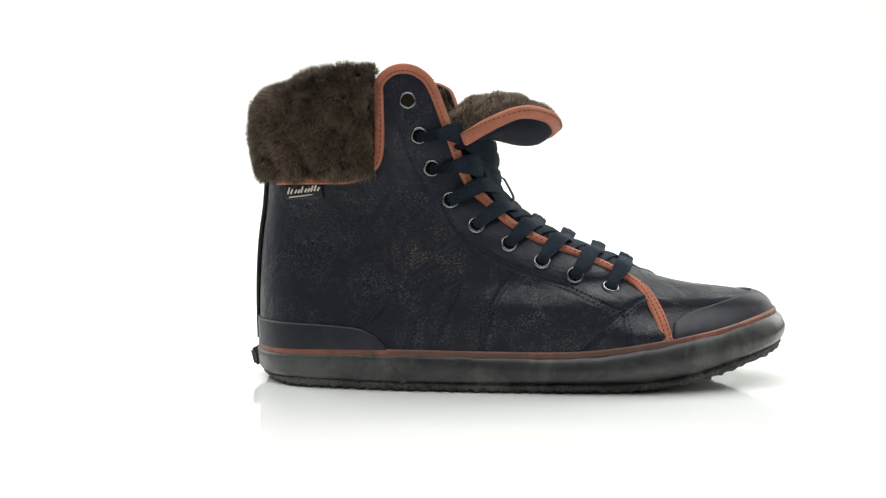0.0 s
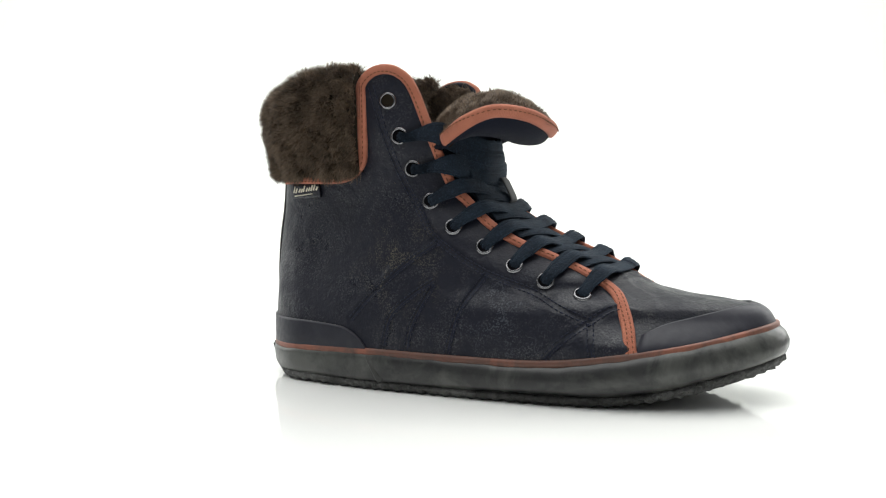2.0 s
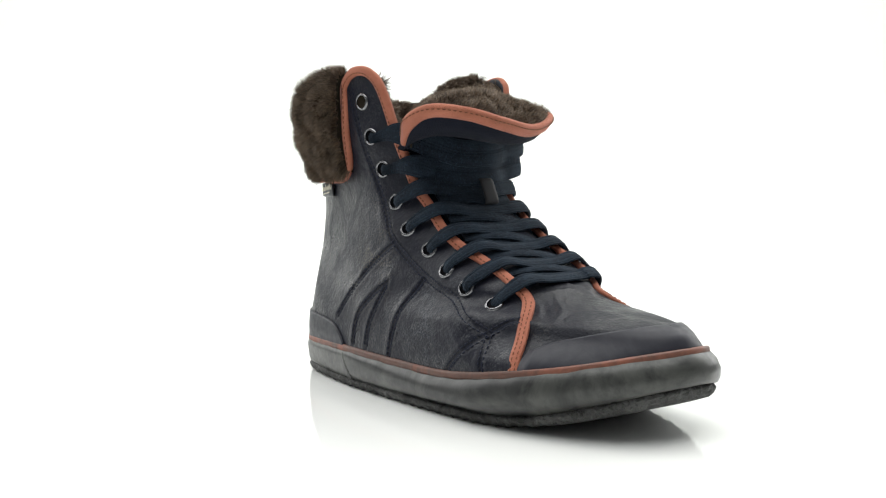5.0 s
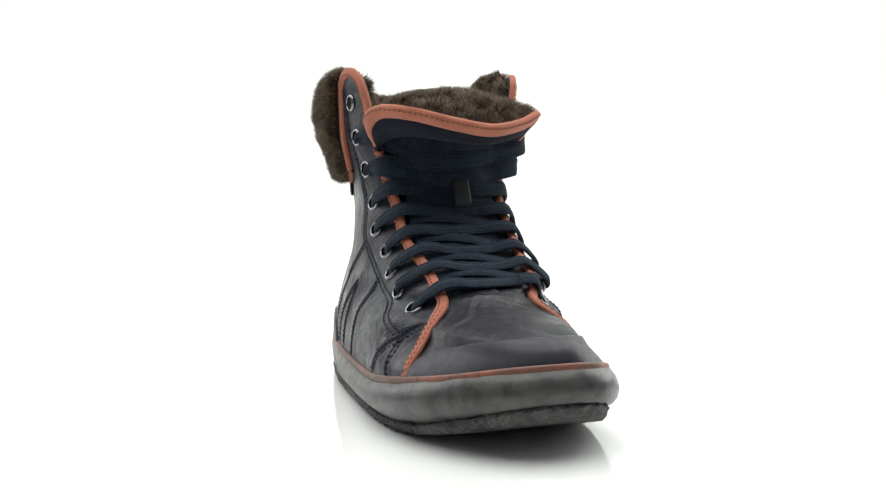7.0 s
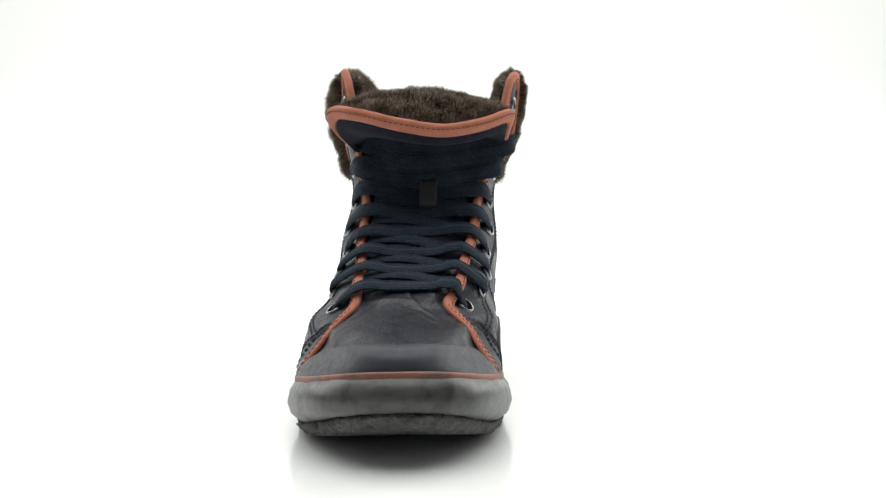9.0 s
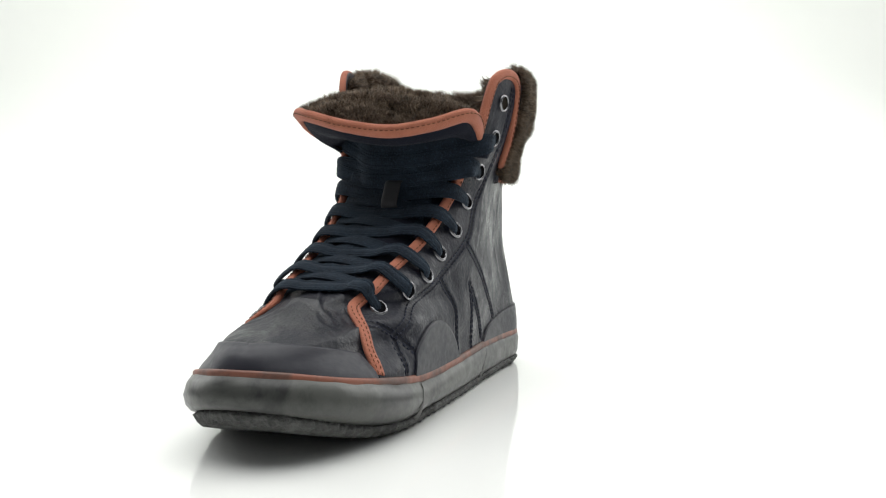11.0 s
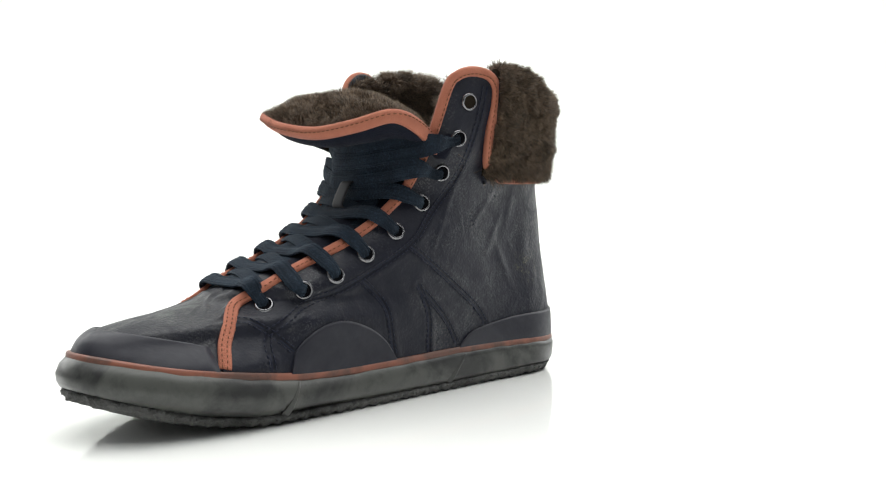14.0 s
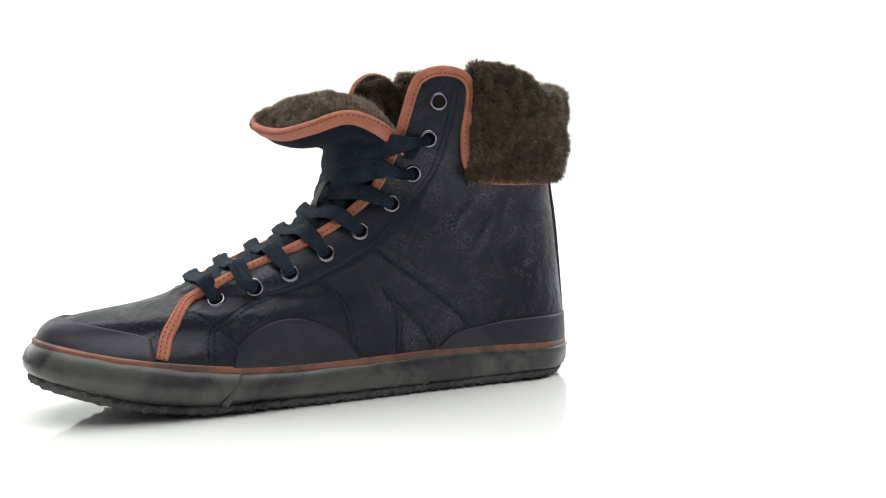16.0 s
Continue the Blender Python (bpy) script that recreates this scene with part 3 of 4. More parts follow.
def build_joints():
    p, nrm = base_outline(400)
    for x0, side, lean in ((-0.0020, -1, 0.010), (0.0030, 1, 0.014), (0.1130, 1, 0.010)):
        pts, ns = [], []
        for v in np.linspace(0.04, 0.97, 12):
            x = x0 + lean * (v - 0.3)
            ok = np.where(p[:, 1] * side > side * BASE_MID(p[:, 0]), np.abs(p[:, 0] - x), 9)
            i = int(np.argmin(ok))
            top, low = STRIPE(x) - 0.0030, BOTTOM(x) + 0.0046 + 0.0012 * smooth((x - 0.15) / 0.04)
            bulge = 0.0020 + 0.0028 * smooth((x + 0.02) / 0.14)
            out = np.interp(v, [0, 0.03, 0.22, 0.5, 0.75, 0.94, 1.0], [0.0012, 0.0019, 0.55 * bulge + 0.0012, bulge, 0.9 * bulge, 0.55 * bulge, 0.2 * bulge])
            q = p[i] + nrm[i] * (out - 0.00005)
            q[0] = q[0] + (x - p[i, 0])
            pts.append((q[0], q[1], top - (top - low) * v))
            ns.append((nrm[i, 0], nrm[i, 1], 0))
        path = spline(pts, 24)
        part("sole_joint", sweep(path, np.array([ns[6]] * 24, float), np.linspace(0.0010, 0.0042, 24), 0.00026, 8, 2.0), SMEAR, shoe, "dark joint in the rubber sole band")


def build_binding(side):
    """One webbing band: under the cuff, up the tab, over it, down the throat and on to the sole."""
    q = spline(CUFF_EDGE[side][:-1] + TOP[side][3:], 400)
    n = side_normal(q[:, 0], q[:, 1], side)
    s = np.concatenate([[0], np.cumsum(np.hypot(*np.diff(q, axis=0).T))])
    left = s[-1] - s
    cuff = smooth((0.150 - q[:, 1]) / 0.02) * (q[:, 0] < 0)
    p = side_point(q[:, 0], q[:, 1], side) + n * (0.0016 * cuff)[:, None]
    kernel = np.hanning(33)[1:-1]
    kernel /= kernel.sum()
    for a in (p[:, 1:2], n):
        for c in range(a.shape[1]):
            a[:, c] = np.convolve(np.pad(a[:, c], 15, mode="edge"), kernel, "valid")
    n = unit(n)
    foot = 1 - smooth((left - 0.030) / 0.012)
    wide = 0.0054 + 0.0010 * foot
    turn = -side
    part("binding", sweep(p, n, wide, 0.0038 - 0.0012 * foot, 12, 3.0, turn * (wide / 2 - 0.0012)), TAN, shoe, "terracotta webbing edge binding")
    part("binding_stitch", stitches(p + n * (0.0018 - 0.0006 * foot)[:, None], n, 0.0027, 0.0018, 0.0007, 0.0003, turn * 0.0028), THREAD_RUST, shoe)
    k = int(np.argmax(left < 0.034))
    part("binding_stitch", stitches(p[k:] + n[k:] * 0.0011, n[k:], 0.0027, 0.0018, 0.0007, 0.0003, turn * 0.0004), THREAD_RUST, shoe)


SEAMS = {-1: [[(-0.0021, 0.1620), (0.0044, 0.1382), (0.0125, 0.1141), (0.0265, 0.0900), (0.0357, 0.0795), (0.0596, 0.0648), (0.0890, 0.0545), (0.1192, 0.0414)],
              [(0.0357, 0.0795), (0.0178, 0.0679), (-0.0032, 0.0503), (-0.0159, 0.0367)], [(0.0344, 0.0591), (0.0220, 0.0510), (0.0103, 0.0400), (0.0060, 0.0240)],
              [(0.0344, 0.0576), (0.0238, 0.0369), (0.0206, 0.0234)], [(0.0626, 0.0633), (0.0507, 0.0443), (0.0444, 0.0225)],
              [(0.1192, 0.0414), (0.1260, 0.0463), (0.1308, 0.0480)], [(0.1192, 0.0414), (0.1215, 0.0320), (0.1228, 0.0235)], [(0.1192, 0.0414), (0.1080, 0.0330), (0.0974, 0.0228)]],
         1: [[(-0.0023, 0.1599), (0.0010, 0.1400), (0.0077, 0.1142), (0.0270, 0.0915), (0.0402, 0.0791), (0.0702, 0.0635), (0.1016, 0.0535), (0.1207, 0.0434)],
             [(0.0387, 0.0785), (0.0114, 0.0585), (-0.0091, 0.0435), (-0.0171, 0.0336)], [(0.0300, 0.0545), (0.0128, 0.0377), (0.0046, 0.0244)],
             [(0.0337, 0.0584), (0.0258, 0.0417), (0.0251, 0.0224)], [(0.0673, 0.0634), (0.0553, 0.0497), (0.0491, 0.0231)],
             [(0.1207, 0.0434), (0.1280, 0.0485), (0.1335, 0.0498)], [(0.1207, 0.0434), (0.1235, 0.0360), (0.1240, 0.0250)], [(0.1207, 0.0434), (0.1160, 0.0385), (0.1113, 0.0338)]]}


def build_seams(side):
    for line in SEAMS[side]:
        p, n = on_side(line, side, 90)
        part("seam", join(sweep(p - n * 0.0006, n, 0.0010, 0.0006, 6, 2.0), stitches(p, n, 0.0028, 0.0023, 0.0008, 0.0005, 0.0015), stitches(p, n, 0.0028, 0.0023, 0.0008, 0.0005, -0.0015)), THREAD_NAVY, shoe, "double row of navy stitching")


EYELETS = {-1: [(0.0072, 0.1535), (0.0128, 0.1349), (0.0187, 0.1176), (0.0281, 0.1003), (0.0420, 0.0869), (0.0592, 0.0768), (0.0766, 0.0676), (0.0938, 0.0602), (0.1123, 0.0536)],
           1: [(0.0070, 0.1513), (0.0113, 0.1327), (0.0176, 0.1152), (0.0282, 0.1000), (0.0456, 0.0864), (0.0634, 0.0760), (0.0826, 0.0670), (0.1002, 0.0610), (0.1174, 0.0550)]}


def build_eyelets():
    ang = np.linspace(0, 2 * np.pi, 28, endpoint=False)
    prof = [(0.0034, -0.0020), (0.0033, 0.0004), (0.0035, 0.0009), (0.0039, 0.0010), (0.0044, 0.0007), (0.0047, 0.0001)]
    v = np.array([[(r * math.cos(a), r * math.sin(a), z) for r, z in prof] for a in ang]).reshape(-1, 3)
    me = mesh_of("eyelet", v, grid_faces(28, len(prof), wrap_u=True), METAL)
    # flat discs close the rings: black painted for shade, brown for fur behind
    v = np.array([(0.0034 * math.cos(a), 0.0034 * math.sin(a), 0.0002) for a in ang])
    hole = mesh_of("eyelet_hole", v, [tuple(range(28))], HOLE_SHADE)
    pile = mesh_of("eyelet_hole", v, [tuple(range(28))], FUR_BASE)
    for side in (-1, 1):
        for k, (x, z) in enumerate(EYELETS[side]):
            n = Vector(side_normal(np.array(x), np.array(z), side))
            m = Matrix.Translation(Vector(side_point(x, z, side)) + n * 0.0002) @ n.to_track_quat("Z", "Y").to_matrix().to_4x4()
            ob = new("eyelet", me)
            ob.parent, ob.matrix_basis = shoe, m
            tagged(ob, "gunmetal eyelet ring")
            dark = new("eyelet_hole", hole if k else pile)
            dark.parent, dark.matrix_basis = shoe, m


CREST = [(0.0500, 0.1258), (0.0508, 0.1152), (0.0525, 0.1065), (0.0610, 0.0970), (0.0735, 0.0880), (0.0890, 0.0790), (0.1060, 0.0725), (0.1215, 0.0665)]


def crest_normal(k):
    a, b = CREST[max(k - 1, 0)], CREST[min(k + 1, len(CREST) - 1)]
    t = np.array([b[0] - a[0], 0, b[1] - a[1]])
    return unit(np.array([-t[2], 0, t[0]]))


def build_laces():
    for k in range(8):
        cx, cz = CREST[k]
        up = crest_normal(k)
        mid = np.array([cx, CEN(cz), cz]) - up * 0.0016
        pts, nrm = [], []
        for side in (-1, 1):
            ex, ez = EYELETS[side][k + 1]
            e, n = side_point(ex, ez, side), side_normal(np.array(ex), np.array(ez), side)
            go = unit(mid - e)
            go = unit(go - n * np.dot(go, n))
            line = spline(TOP[side], 300)
            way = unit(np.array([cx - ex, cz - ez])) * 0.0085
            edge = line[np.argmin(np.hypot(line[:, 0] - ex - way[0], line[:, 1] - ez - way[1]))]
            t, tn = side_point(edge[0], edge[1], side), side_normal(edge[:1], edge[1:], side)[0]
            tn = unit(tn + up * 0.7)
            if k < 2 and side > 0:
                t = t + np.array([0.0015, 0.0060 - 0.0015 * k, -0.0030 + 0.0030 * k])
            far = np.array([mid[0], mid[1] + side * 0.010, mid[2]])
            seq = [(e - n * 0.0010 - go * 0.0016, n), (e + n * 0.0020 + go * 0.0038, unit(n + 0.15 * tn)), (t + tn * (0.0030 if k < 1 else 0.0040), tn), (far * 0.55 + t * 0.45 + unit(tn + up) * (0.0010 if k < 2 else 0.0028), unit(tn + 1.2 * up)), (far, unit(n * 0.1 + up))]
            pts += [q[0] for q in (seq if side < 0 else reversed(seq))]
            nrm += [q[1] for q in (seq if side < 0 else reversed(seq))]
        both = spline(np.c_[np.array(pts), np.array(nrm)], 70)
        path, nn = both[:, :3], unit(both[:, 3:])
        s = np.abs(np.linspace(-1, 1, 70))
        if k < 2:
            # two turns of lace lie side by side near the top
            a, b = CREST[k], CREST[k + 1]
            down = unit(np.array([b[0] - a[0], 0, b[1] - a[1]]))
            spread = (1 - smooth((s - 0.22) / 0.50))[:, None]
            for off, rise_up in ((-0.0032, 0.0), (0.0034, 0.0007)):
                sag = np.cos(np.linspace(-1, 1, 70) * 2.2 + k + off * 300)[:, None] * 0.0008
                lay = path + down * (off + sag) * spread + nn * rise_up * spread
                part("lace", sweep(lay, nn, 0.0076 - 0.0024 * smooth((s - 0.5) / 0.4), 0.0016, 48, 3.0, ribs=6), LACE, shoe, "flat woven navy cotton lace")
        else:
            sag = np.sin(np.linspace(-1, 1, 70) * 3.1 + k * 1.7)[:, None] * 0.0003 * (1 - s**2)[:, None]
            part("lace", sweep(path + np.array([0, 0, 1.0]) * sag, nn, 0.0084 - 0.0022 * smooth((s - 0.62) / 0.35), 0.0017, 48, 3.2, ribs=6), LACE, shoe, "flat woven navy cotton lace")
    for k in range(1, 7):
        for side in (-1, 1):
            (ax, az), (bx, bz) = CREST[k + 1], CREST[k]
            up = unit(crest_normal(k) + crest_normal(k + 1))
            drop = 0.0014 if side < 0 else 0.0030
            pts = []
            for f in np.linspace(0, 1, 6):
                x, z = ax + (bx - ax) * (0.15 + 0.8 * f), az + (bz - az) * (0.15 + 0.8 * f)
                w = (2 * f - 1) * 0.023 * side
                pts.append(np.array([x, CEN(z) + w, z]) - up * (drop + 0.0045 * (2 * f - 1)**2))
            path = spline(pts, 40)
            part("lace", sweep(path, np.tile(up, (40, 1)), 0.0075, 0.0016, 48, 2.8, ribs=6), LACE, shoe, "flat woven navy cotton lace crossing under the bars")


LIP = [(0.0360, -0.0248, 0.1320), (0.0530, -0.0330, 0.1405), (0.0675, -0.0300, 0.1455), (0.0800, -0.0165, 0.1435), (0.0836, 0.0030, 0.1385), (0.0782, 0.0240, 0.1355),
       (0.0685, 0.0430, 0.1385), (0.0550, 0.0560, 0.1430), (0.0390, 0.0560, 0.1380), (0.0225, 0.0515, 0.1270)]


def build_tongue():
    nu = 80
    lip = spline(LIP, nu)
    w = np.linspace(-1, 1, nu)
    rows = [lip]
    neck = []
    for z, half in ((0.1355, 0.034), (0.131, 0.033), (0.125, 0.031), (0.118, 0.029), (0.108, 0.026), (0.098, 0.026), (0.088, 0.026), (0.078, 0.025), (0.069, 0.023), (0.062, 0.020), (0.057, 0.016)):
        half = np.where(w > 0, half + 0.0075 * smooth((z - 0.112) / 0.014), half)
        dy = np.abs(w) * half
        x = np.where(w < 0, front_x(np.full(nu, z), dy, -1), front_x(np.full(nu, z), dy, 1)) - 0.0072 + 0.0030 * smooth((0.085 - z) / 0.03)
        neck.append(np.stack([x, CEN(z) + w * half, np.full(nu, z)], 1))
    rows.append(lip * 0.80 + neck[0] * 0.20 + np.array([0, 0, -0.0060]))
    rows.append(lip * 0.42 + neck[0] * 0.58 + np.array([0, 0, -0.0058]))
    rows += neck
    g = np.stack(rows, 1)
    fine = np.stack([spline(r, 56) for r in g], 0)
    part("tongue", shell(fine, 0.0, 0.0025, np.array([1.0, 0, 0.3])), TONGUE_CLOTH, shoe, "navy cloth tongue folding forward at the top")
    n = unit(grid_normals(fine)[:, 0])
    if n[nu // 2, 0] < 0:
        n = -n
    edge = lip + np.array([0, 0, 0.0005])
    part("tongue_binding", sweep(edge, n, 0.0074, 0.0044, 12, 2.6, 0.0), TAN, shoe, "terracotta webbing binding along the tongue")
    t = unit(np.gradient(edge, axis=0))
    b = unit(np.cross(t, n))
    sgn = -1 if b[nu // 2, 2] < 0 else 1
    part("binding_stitch", stitches(edge + n * 0.0020, n, 0.0026, 0.0018, 0.0008, 0.0004, sgn * 0.0024), THREAD_RUST, shoe)
    # leather loop on the tongue through which the lace runs
    p = spline([(0.0490, 0.0150, 0.1116), (0.0530, 0.0150, 0.1110), (0.0556, 0.0148, 0.1070), (0.0588, 0.0145, 0.1000), (0.0570, 0.0145, 0.0975)], 24)
    part("tongue_loop", sweep(p, np.tile(unit(np.array([0.95, 0, 0.3])), (24, 1)), 0.0088, 0.0010, 10, 4.0), LOOP, shoe, "worn navy leather lace loop")


def fur_on(points, normals, count, length, seed, name, label, flow=(0, 0, -0.35), wild=0.28, thick=0.00019):
    """Tapered bent hairs, standing on the given places."""
    rng = np.random.RandomState(seed)
    i = rng.randint(0, len(points), count)
    root, n = points[i], normals[i]
    clump = np.array([noise.noise_vector(Vector(p * 190)) for p in points])[i]
    fine = rng.normal(size=(count, 3)) * wild
    d = unit(n + np.asarray(flow) * 0.6 + clump * 0.8 + fine)
    size = np.broadcast_to(length, len(points))[i, None] * (0.65 + 0.5 * rng.rand(count, 1))
    tuft = np.array([noise.noise(Vector(p * 120)) for p in points])[i]
    size = size * (1 + 0.45 * tuft)[:, None]
    bend = unit(d + np.asarray(flow) + clump * 0.6 + rng.normal(size=(count, 3)) * 0.25)
    side = unit(np.cross(d, rng.normal(size=(count, 3))))
    other = np.cross(d, side)
    r = thick * (0.7 + 0.6 * rng.rand(count))[:, None]
    a, b, c = root - n * 0.0006, root + d * size * 0.55, root + d * size * 0.55 + bend * size * 0.45
    ring = [(math.cos(q), math.sin(q)) for q in (0, 2.094, 4.189)]
    v = np.stack([a + side * r * u + other * r * w for u, w in ring] + [b + (side * u + other * w) * r * 0.8 for u, w in ring] + [c], 1).reshape(-1, 3)
    tri = np.array([(0, 1, 4), (0, 4, 3), (1, 2, 5), (1, 5, 4), (2, 0, 3), (2, 3, 5), (3, 4, 6), (4, 5, 6), (5, 3, 6)])
    f = (np.arange(count)[:, None, None] * 7 + tri[None]).reshape(-1, 3)
    me = bpy.data.meshes.new(name)
    me.vertices.add(len(v))
    me.vertices.foreach_set("co", v.astype(np.float32).ravel())
    me.loops.add(f.size)
    me.loops.foreach_set("vertex_index", f.astype(np.int32).ravel())
    me.polygons.add(len(f))
    me.polygons.foreach_set("loop_start", np.arange(0, f.size, 3, dtype=np.int32))
    me.polygons.foreach_set("use_smooth", np.ones(len(f), dtype=bool))
    me.materials.append(FUR)
    me.update(calc_edges=True)
    me.validate()
    ob = new(name, me)
    return tagged(ob, label, kind="stuff")


def scatter(p, n, count, seed):
    """Random places on a grid, with normals, spread by area."""
    rng = np.random.RandomState(seed)
    nu, nv = p.shape[:2]
    area = np.linalg.norm(np.cross(p[1:, :-1] - p[:-1, :-1], p[:-1, 1:] - p[:-1, :-1]), axis=-1).ravel()
    pick = rng.choice(len(area), count, p=area / area.sum())
    i, j = pick // (nv - 1), pick % (nv - 1)
    u, v = rng.rand(count, 1), rng.rand(count, 1)
    f = lambda g: g[i, j] * (1 - u) * (1 - v) + g[i + 1, j] * u * (1 - v) + g[i + 1, j + 1] * u * v + g[i, j + 1] * (1 - u) * v
    return f(p), unit(f(n))


def build_cuff():
    rows = []
    m = 60
    e_end = 0.0690
    u = np.linspace(0, 1, m)
    e = e_end * (0.35 * u**2 + 0.65 * u**1.5)
    seq = [(-1, v) for v in e[::-1]] + [(1, v) for v in e[1:]]
    for side, ee in seq:
        f = ee / e_end
        dz = 0.0110 * smooth(f / 0.85) - 0.0090
        if side > 0:
            dz -= 0.0042 * smooth(f / 0.2) * (1 - smooth((f - 0.30) / 0.35))
        bulge = 0.42 - 0.20 * side * min(f / 0.25, 1)
        lip = 1 - 0.42 * smooth((f - 0.80) / 0.20)
        ring = []
        for o, z in ((0.0030, 0.1165), (0.0075, 0.1185), (0.0092, 0.126), (0.0100, 0.136), (0.0096, 0.148), (0.0065, 0.158 + dz * 0.5), (0.0030, 0.1655 + dz), (-0.0030, 0.167 + dz), (-0.0070, 0.160 + dz * 0.8), (-0.0085, 0.146), (-0.0085, 0.130), (-0.0085, 0.112)):
            if side > 0 and z < 0.120:
                z = z - 0.0035 * smooth(f / 0.15)
            zz = min(max(z, 0.105), 0.172)
            x = BACK(zz) + ee
            p = side_point(x, zz, side)
            n = side_normal(np.array(max(x, BACK(zz) + 0.0006)), np.array(zz), side)
            n[2] = 0
            n = unit(n)
            o = (0.0012 + o * bulge) * lip if o > 0 else o
            if side > 0 and o > 0:
                o = o - 0.0026 * smooth((z - 0.122) / 0.02) * smooth(f / 0.2) * (1 - smooth((f - 0.70) / 0.2))
            ring.append(np.array([p[0], p[1], z]) + n * o)
        rows.append(ring)
    g = np.array(rows)
    g = np.stack([spline(r, 40) for r in g], 0)
    for _ in range(3):
        g[1:-1] = (g[:-2] + 2 * g[1:-1] + g[2:]) / 4
    n = grid_normals(g)
    wave = np.array([[noise.noise(Vector(q) * 75) for q in r] for r in g])
    g = g + n * (0.0022 * wave)[..., None]
    n = grid_normals(g)
    if np.sum(n[:, 10] * (g[:, 10] - np.array([-0.03, 0.013, 0.14]))) < 0:
        n = -n
    nu, nv = g.shape[:2]
    faces = grid_faces(nu, nv) + [tuple(range(nv)), tuple((nu - 1) * nv + i for i in range(nv))]
    base = part("fur_cuff", (g.reshape(-1, 3), faces), FUR_BASE, shoe, "thick dark brown fur cuff folded over the ankle")
    pts, nn = scatter(g, n, 150000, 5)
    hair = fur_on(pts, nn, 150000, 0.0074 - 0.0022 * smooth((pts[:, 1] - 0.025) / 0.02) * smooth((pts[:, 2] - 0.114) / 0.012), 6, "fur", "short dense brown fur pile")
    hair.parent = base
    return g


def build_inner_fur():
    # pile on the inner face of both front tabs and down the shaft
    geos = []
    for side in (-1, 1):
        us = np.linspace(0, 1, 30)
        v = np.linspace(0, 0.95, 24)
        top = spline(TOP[side][1:9], 30)
        low = np.stack([-0.011 + 0.047 * us, np.full(30, 0.108)], 1)
        q = low[:, None] * (1 - v[None, :, None]) + top[:, None] * v[None, :, None]
        n = side_normal(q[..., 0], q[..., 1], side)
        p = side_point(q[..., 0], q[..., 1], side) - n * 0.0028
        base = part("fur_lining", shell(p, 0.0, 0.001, np.array([0, side, 0.0])), FUR_BASE, shoe, "brown fur lining inside the shaft")
        pts, nn = scatter(p, -n, 14000, 11 + side)
        fur_on(pts, nn, 14000, 0.0072, 21 + side, "fur", "short dense brown fur pile", (0, 0, 0.2)).parent = base


def build_tongue_fur():
    nu, nv = 90, 16
    lip = spline(LIP, 66)
    back = spline([LIP[-1], (0.0235, 0.0350, 0.1360), (0.0210, 0.0110, 0.1385), (0.0240, -0.0120, 0.1360), LIP[0]], 26)[1:-1]
    ring = np.concatenate([lip, back])
    c = np.array([0.0475, 0.0090, 0.1545])
    rho = np.linspace(0, 1, nv)
    inner = c + (ring - c) * np.array([0.97, 0.97, 1.0])
    g = np.zeros((len(ring), nv, 3))
    for j, r in enumerate(rho):
        g[:, j, :2] = c[:2] + (inner[:, :2] - c[:2]) * r
        g[:, j, 2] = inner[:, 2] + (c[2] - inner[:, 2]) * (1 - r**2.2) + 0.0016 * np.sin(g[:, j, 0] * 420) * (1 - r) * r * 2
    n = grid_normals(g)
    if n[:, nv // 2, 2].sum() < 0:
        n = -n
    n[:, 0] = (0, 0, 1)
    k = len(ring)
    v = g.reshape(-1, 3)
    low = c + (ring - c) * np.array([0.86, 0.90, 1.0]) + np.array([0, 0, -0.004])
    verts = np.concatenate([v, low])
    faces = grid_faces(k, nv, wrap_u=True)
    faces += [(i * nv + nv - 1, ((i + 1) % k) * nv + nv - 1, k * nv + (i + 1) % k, k * nv + i) for i in range(k)]
    base = part("tongue_lining", (verts, faces), FUR_BASE, shoe, "brown fur lining bulging out of the tongue")
    gg = np.concatenate([g, g[:1]])
    nn = np.concatenate([n, n[:1]])
    pts, dirs = scatter(gg, nn, 32000, 31)
    fur_on(pts, dirs, 32000, 0.0052, 32, "fur", "short dense brown fur pile", (0.25, 0, 0.1)).parent = base


def build_back_binding():
    e = 0.017 * np.abs(np.linspace(-1, 1, 61))**1.7
    sides = np.sign(np.linspace(-1, 1, 61))
    z = 0.1127 - 0.0011 * sides
    p = np.stack([np.where(sides < 0, side_point(BACK(z) + e, z, -1)[:, k], side_point(BACK(z) + e, z, 1)[:, k]) for k in range(3)], 1)
    t = unit(np.gradient(p, axis=0))
    n = unit(np.stack([t[:, 1], -t[:, 0], 0 * e], 1))
    if n[30, 0] > 0:
        n = -n
    part("binding", sweep(p + n * 0.0014, n, 0.0046, 0.0036, 12, 3.0), TAN, shoe, "terracotta webbing binding round the heel")


def build_heel_strip():
    z = np.linspace(0.022, 0.114, 40)
    p = np.stack([BACK(z) - 0.0006, middle(BACK(z), z), z], 1)
    part("heel_strip", sweep(p, np.tile(np.array([-1.0, 0, 0]), (40, 1)), 0.016, 0.0032, 10, 3.5), BLACK, shoe, "black webbing strip up the heel")


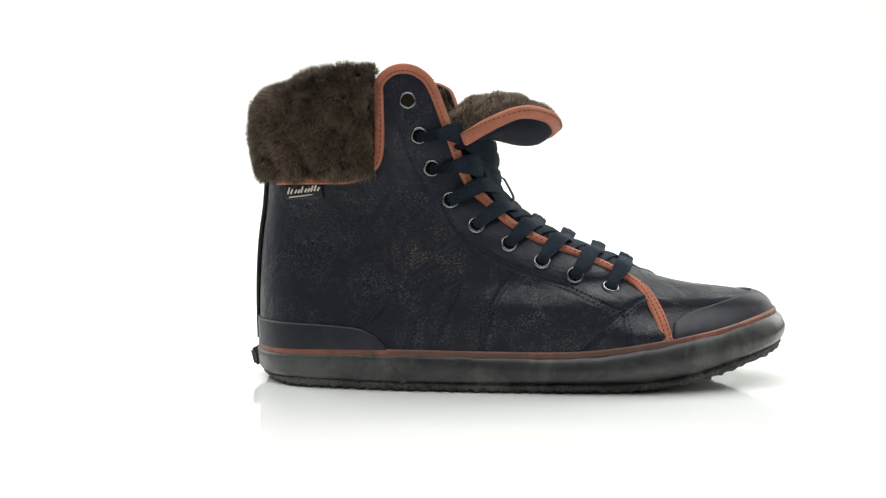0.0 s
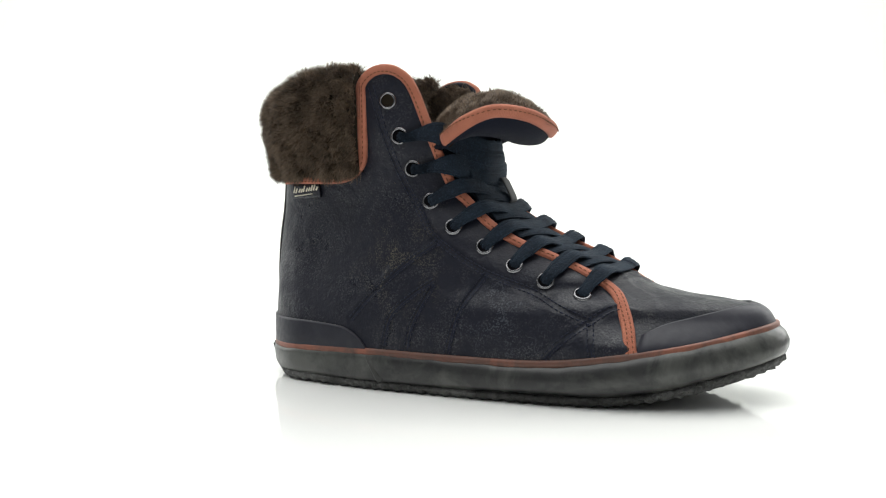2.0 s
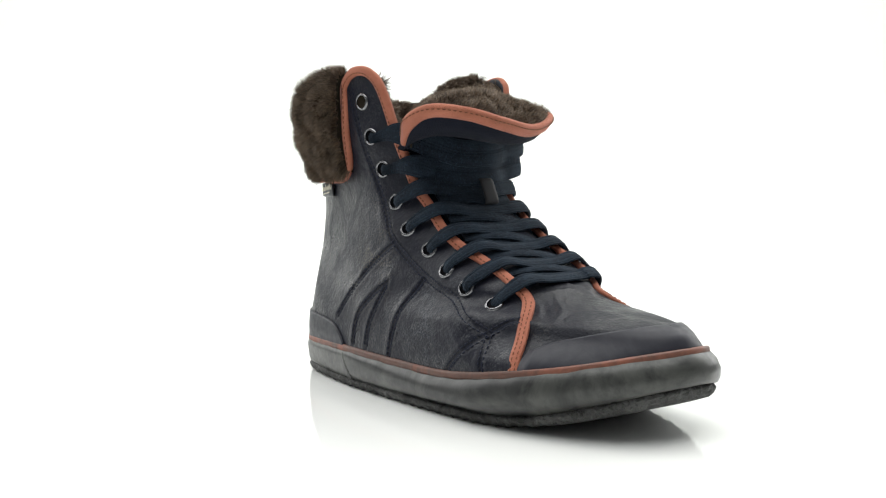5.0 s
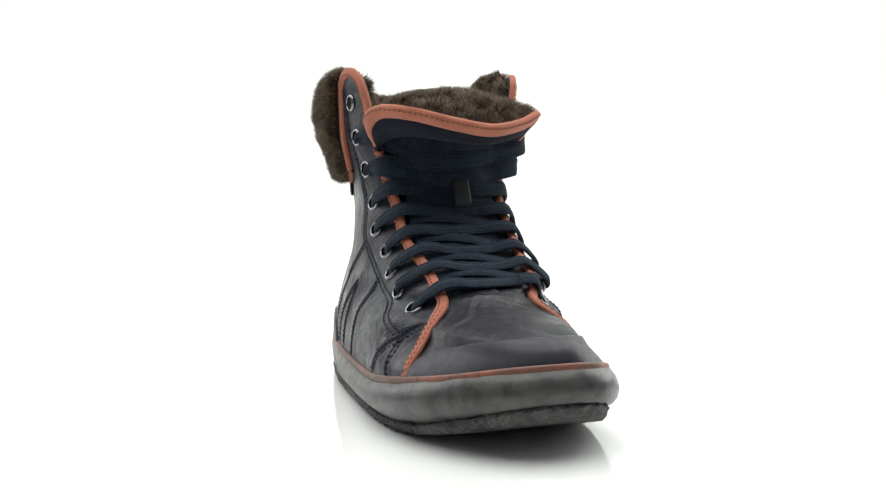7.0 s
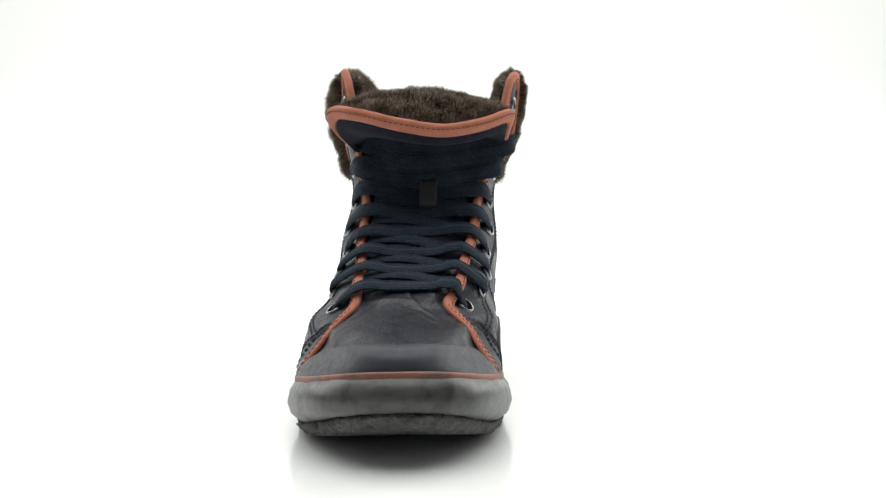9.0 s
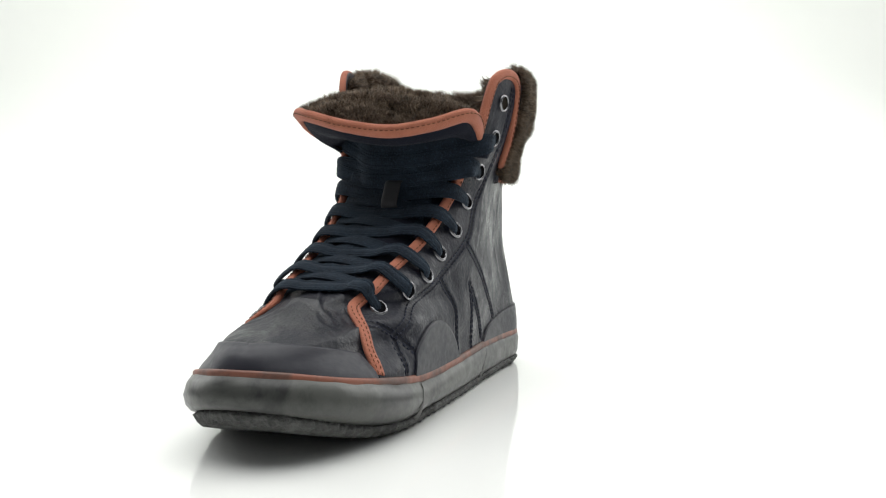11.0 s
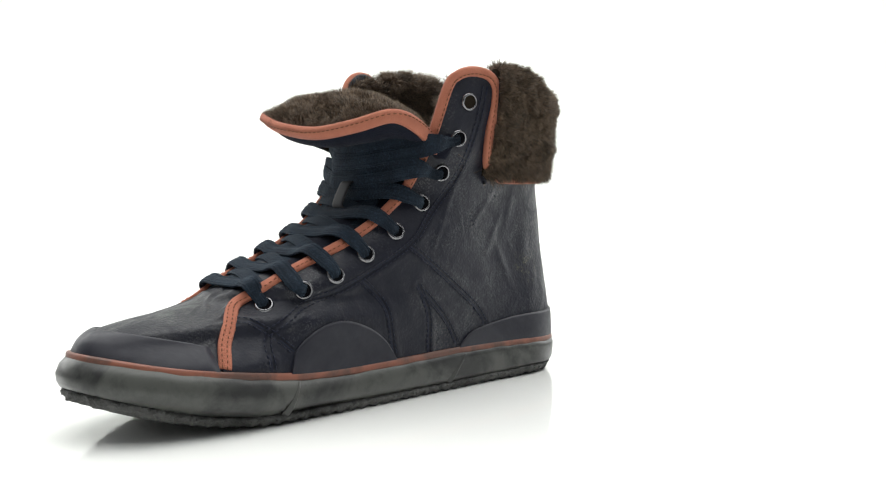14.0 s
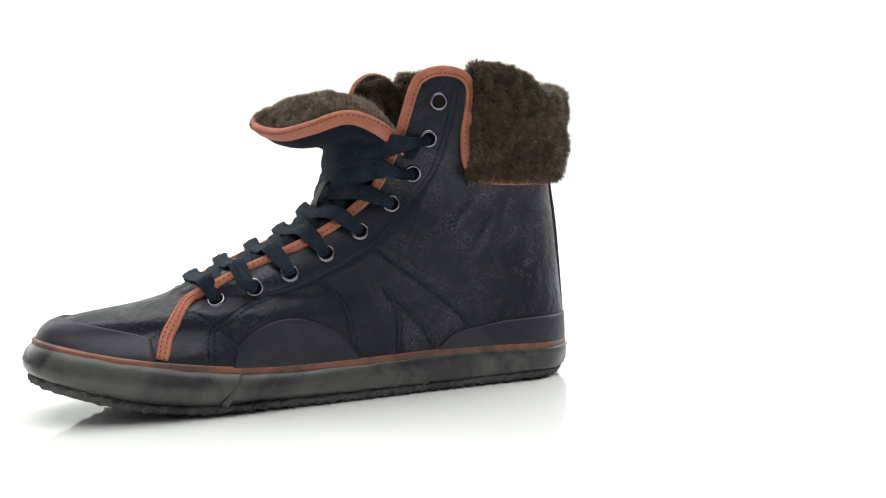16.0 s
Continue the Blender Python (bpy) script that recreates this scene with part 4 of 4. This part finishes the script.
def build_label():
    p, n = on_side([(-0.0640, 0.1056), (-0.0530, 0.1058), (-0.0425, 0.1062)], -1, 60, 0.0012)
    tab = part("label_tab", sweep(p, n, 0.0078, 0.0014, 10, 5.0), NAVY, shoe, "small woven navy label with cream marks")
    along = unit(p[-1] - p[0])
    up = np.array([0, 0, 1.0])
    for at, h, low in ((0.10, 0.0040, -0.0010), (0.17, 0.0030, -0.0010), (0.29, 0.0022, -0.0006), (0.38, 0.0022, -0.0006), (0.47, 0.0038, -0.0004), (0.57, 0.0022, -0.0002), (0.66, 0.0022, 0.0), (0.74, 0.0036, 0.0), (0.83, 0.0036, 0.0002), (0.90, 0.0022, 0.0002)):
        i = int(at * 59)
        c = p[i] + n[i] * 0.0008
        q = np.linspace(c + up * (low + 0.0002) - along * 0.0004, c + up * (low + 0.0002 + 0.9 * h) + along * 0.0010, 6)
        part("label_mark", sweep(q, np.tile(n[i], (6, 1)), 0.0011, 0.0003, 6, 2.5), CREAM, tab)
    q = p[6:46] + n[6:46] * 0.0008 + up * np.linspace(-0.0026, -0.0014, 40)[:, None]
    part("label_mark", sweep(q, n[6:46], 0.0006, 0.0003, 6, 2.5), CREAM, tab)


for s in (-1, 1):
    build_quarter(s)
build_vamp()
build_sole()
build_heel_counter()
build_joints()
side_patch("side_patch", 1, [(0.1139, 0.0205), (0.0980, 0.0200), (0.0815, 0.0195), (0.0650, 0.0195), (0.0482, 0.0198)],
           [(0.1139, 0.0236), (0.1099, 0.0343), (0.0969, 0.0429), (0.0823, 0.0451), (0.0676, 0.0406), (0.0557, 0.0324), (0.0482, 0.0216)], NAVY_RUBBER, "half-round smooth navy rubber patch")
for s in (-1, 1):
    build_binding(s)
    build_seams(s)
build_eyelets()
build_laces()
build_tongue()
build_cuff()
build_inner_fur()
build_tongue_fur()
build_heel_strip()
build_back_binding()
build_label()


def motions():
    """The shoe turns with its table, toe first towards the camera and on."""
    walk(shoe, [(t, pose(0, 0, 0, 0, 0, -8.0 - a)) for t, a in TURN])


motions()
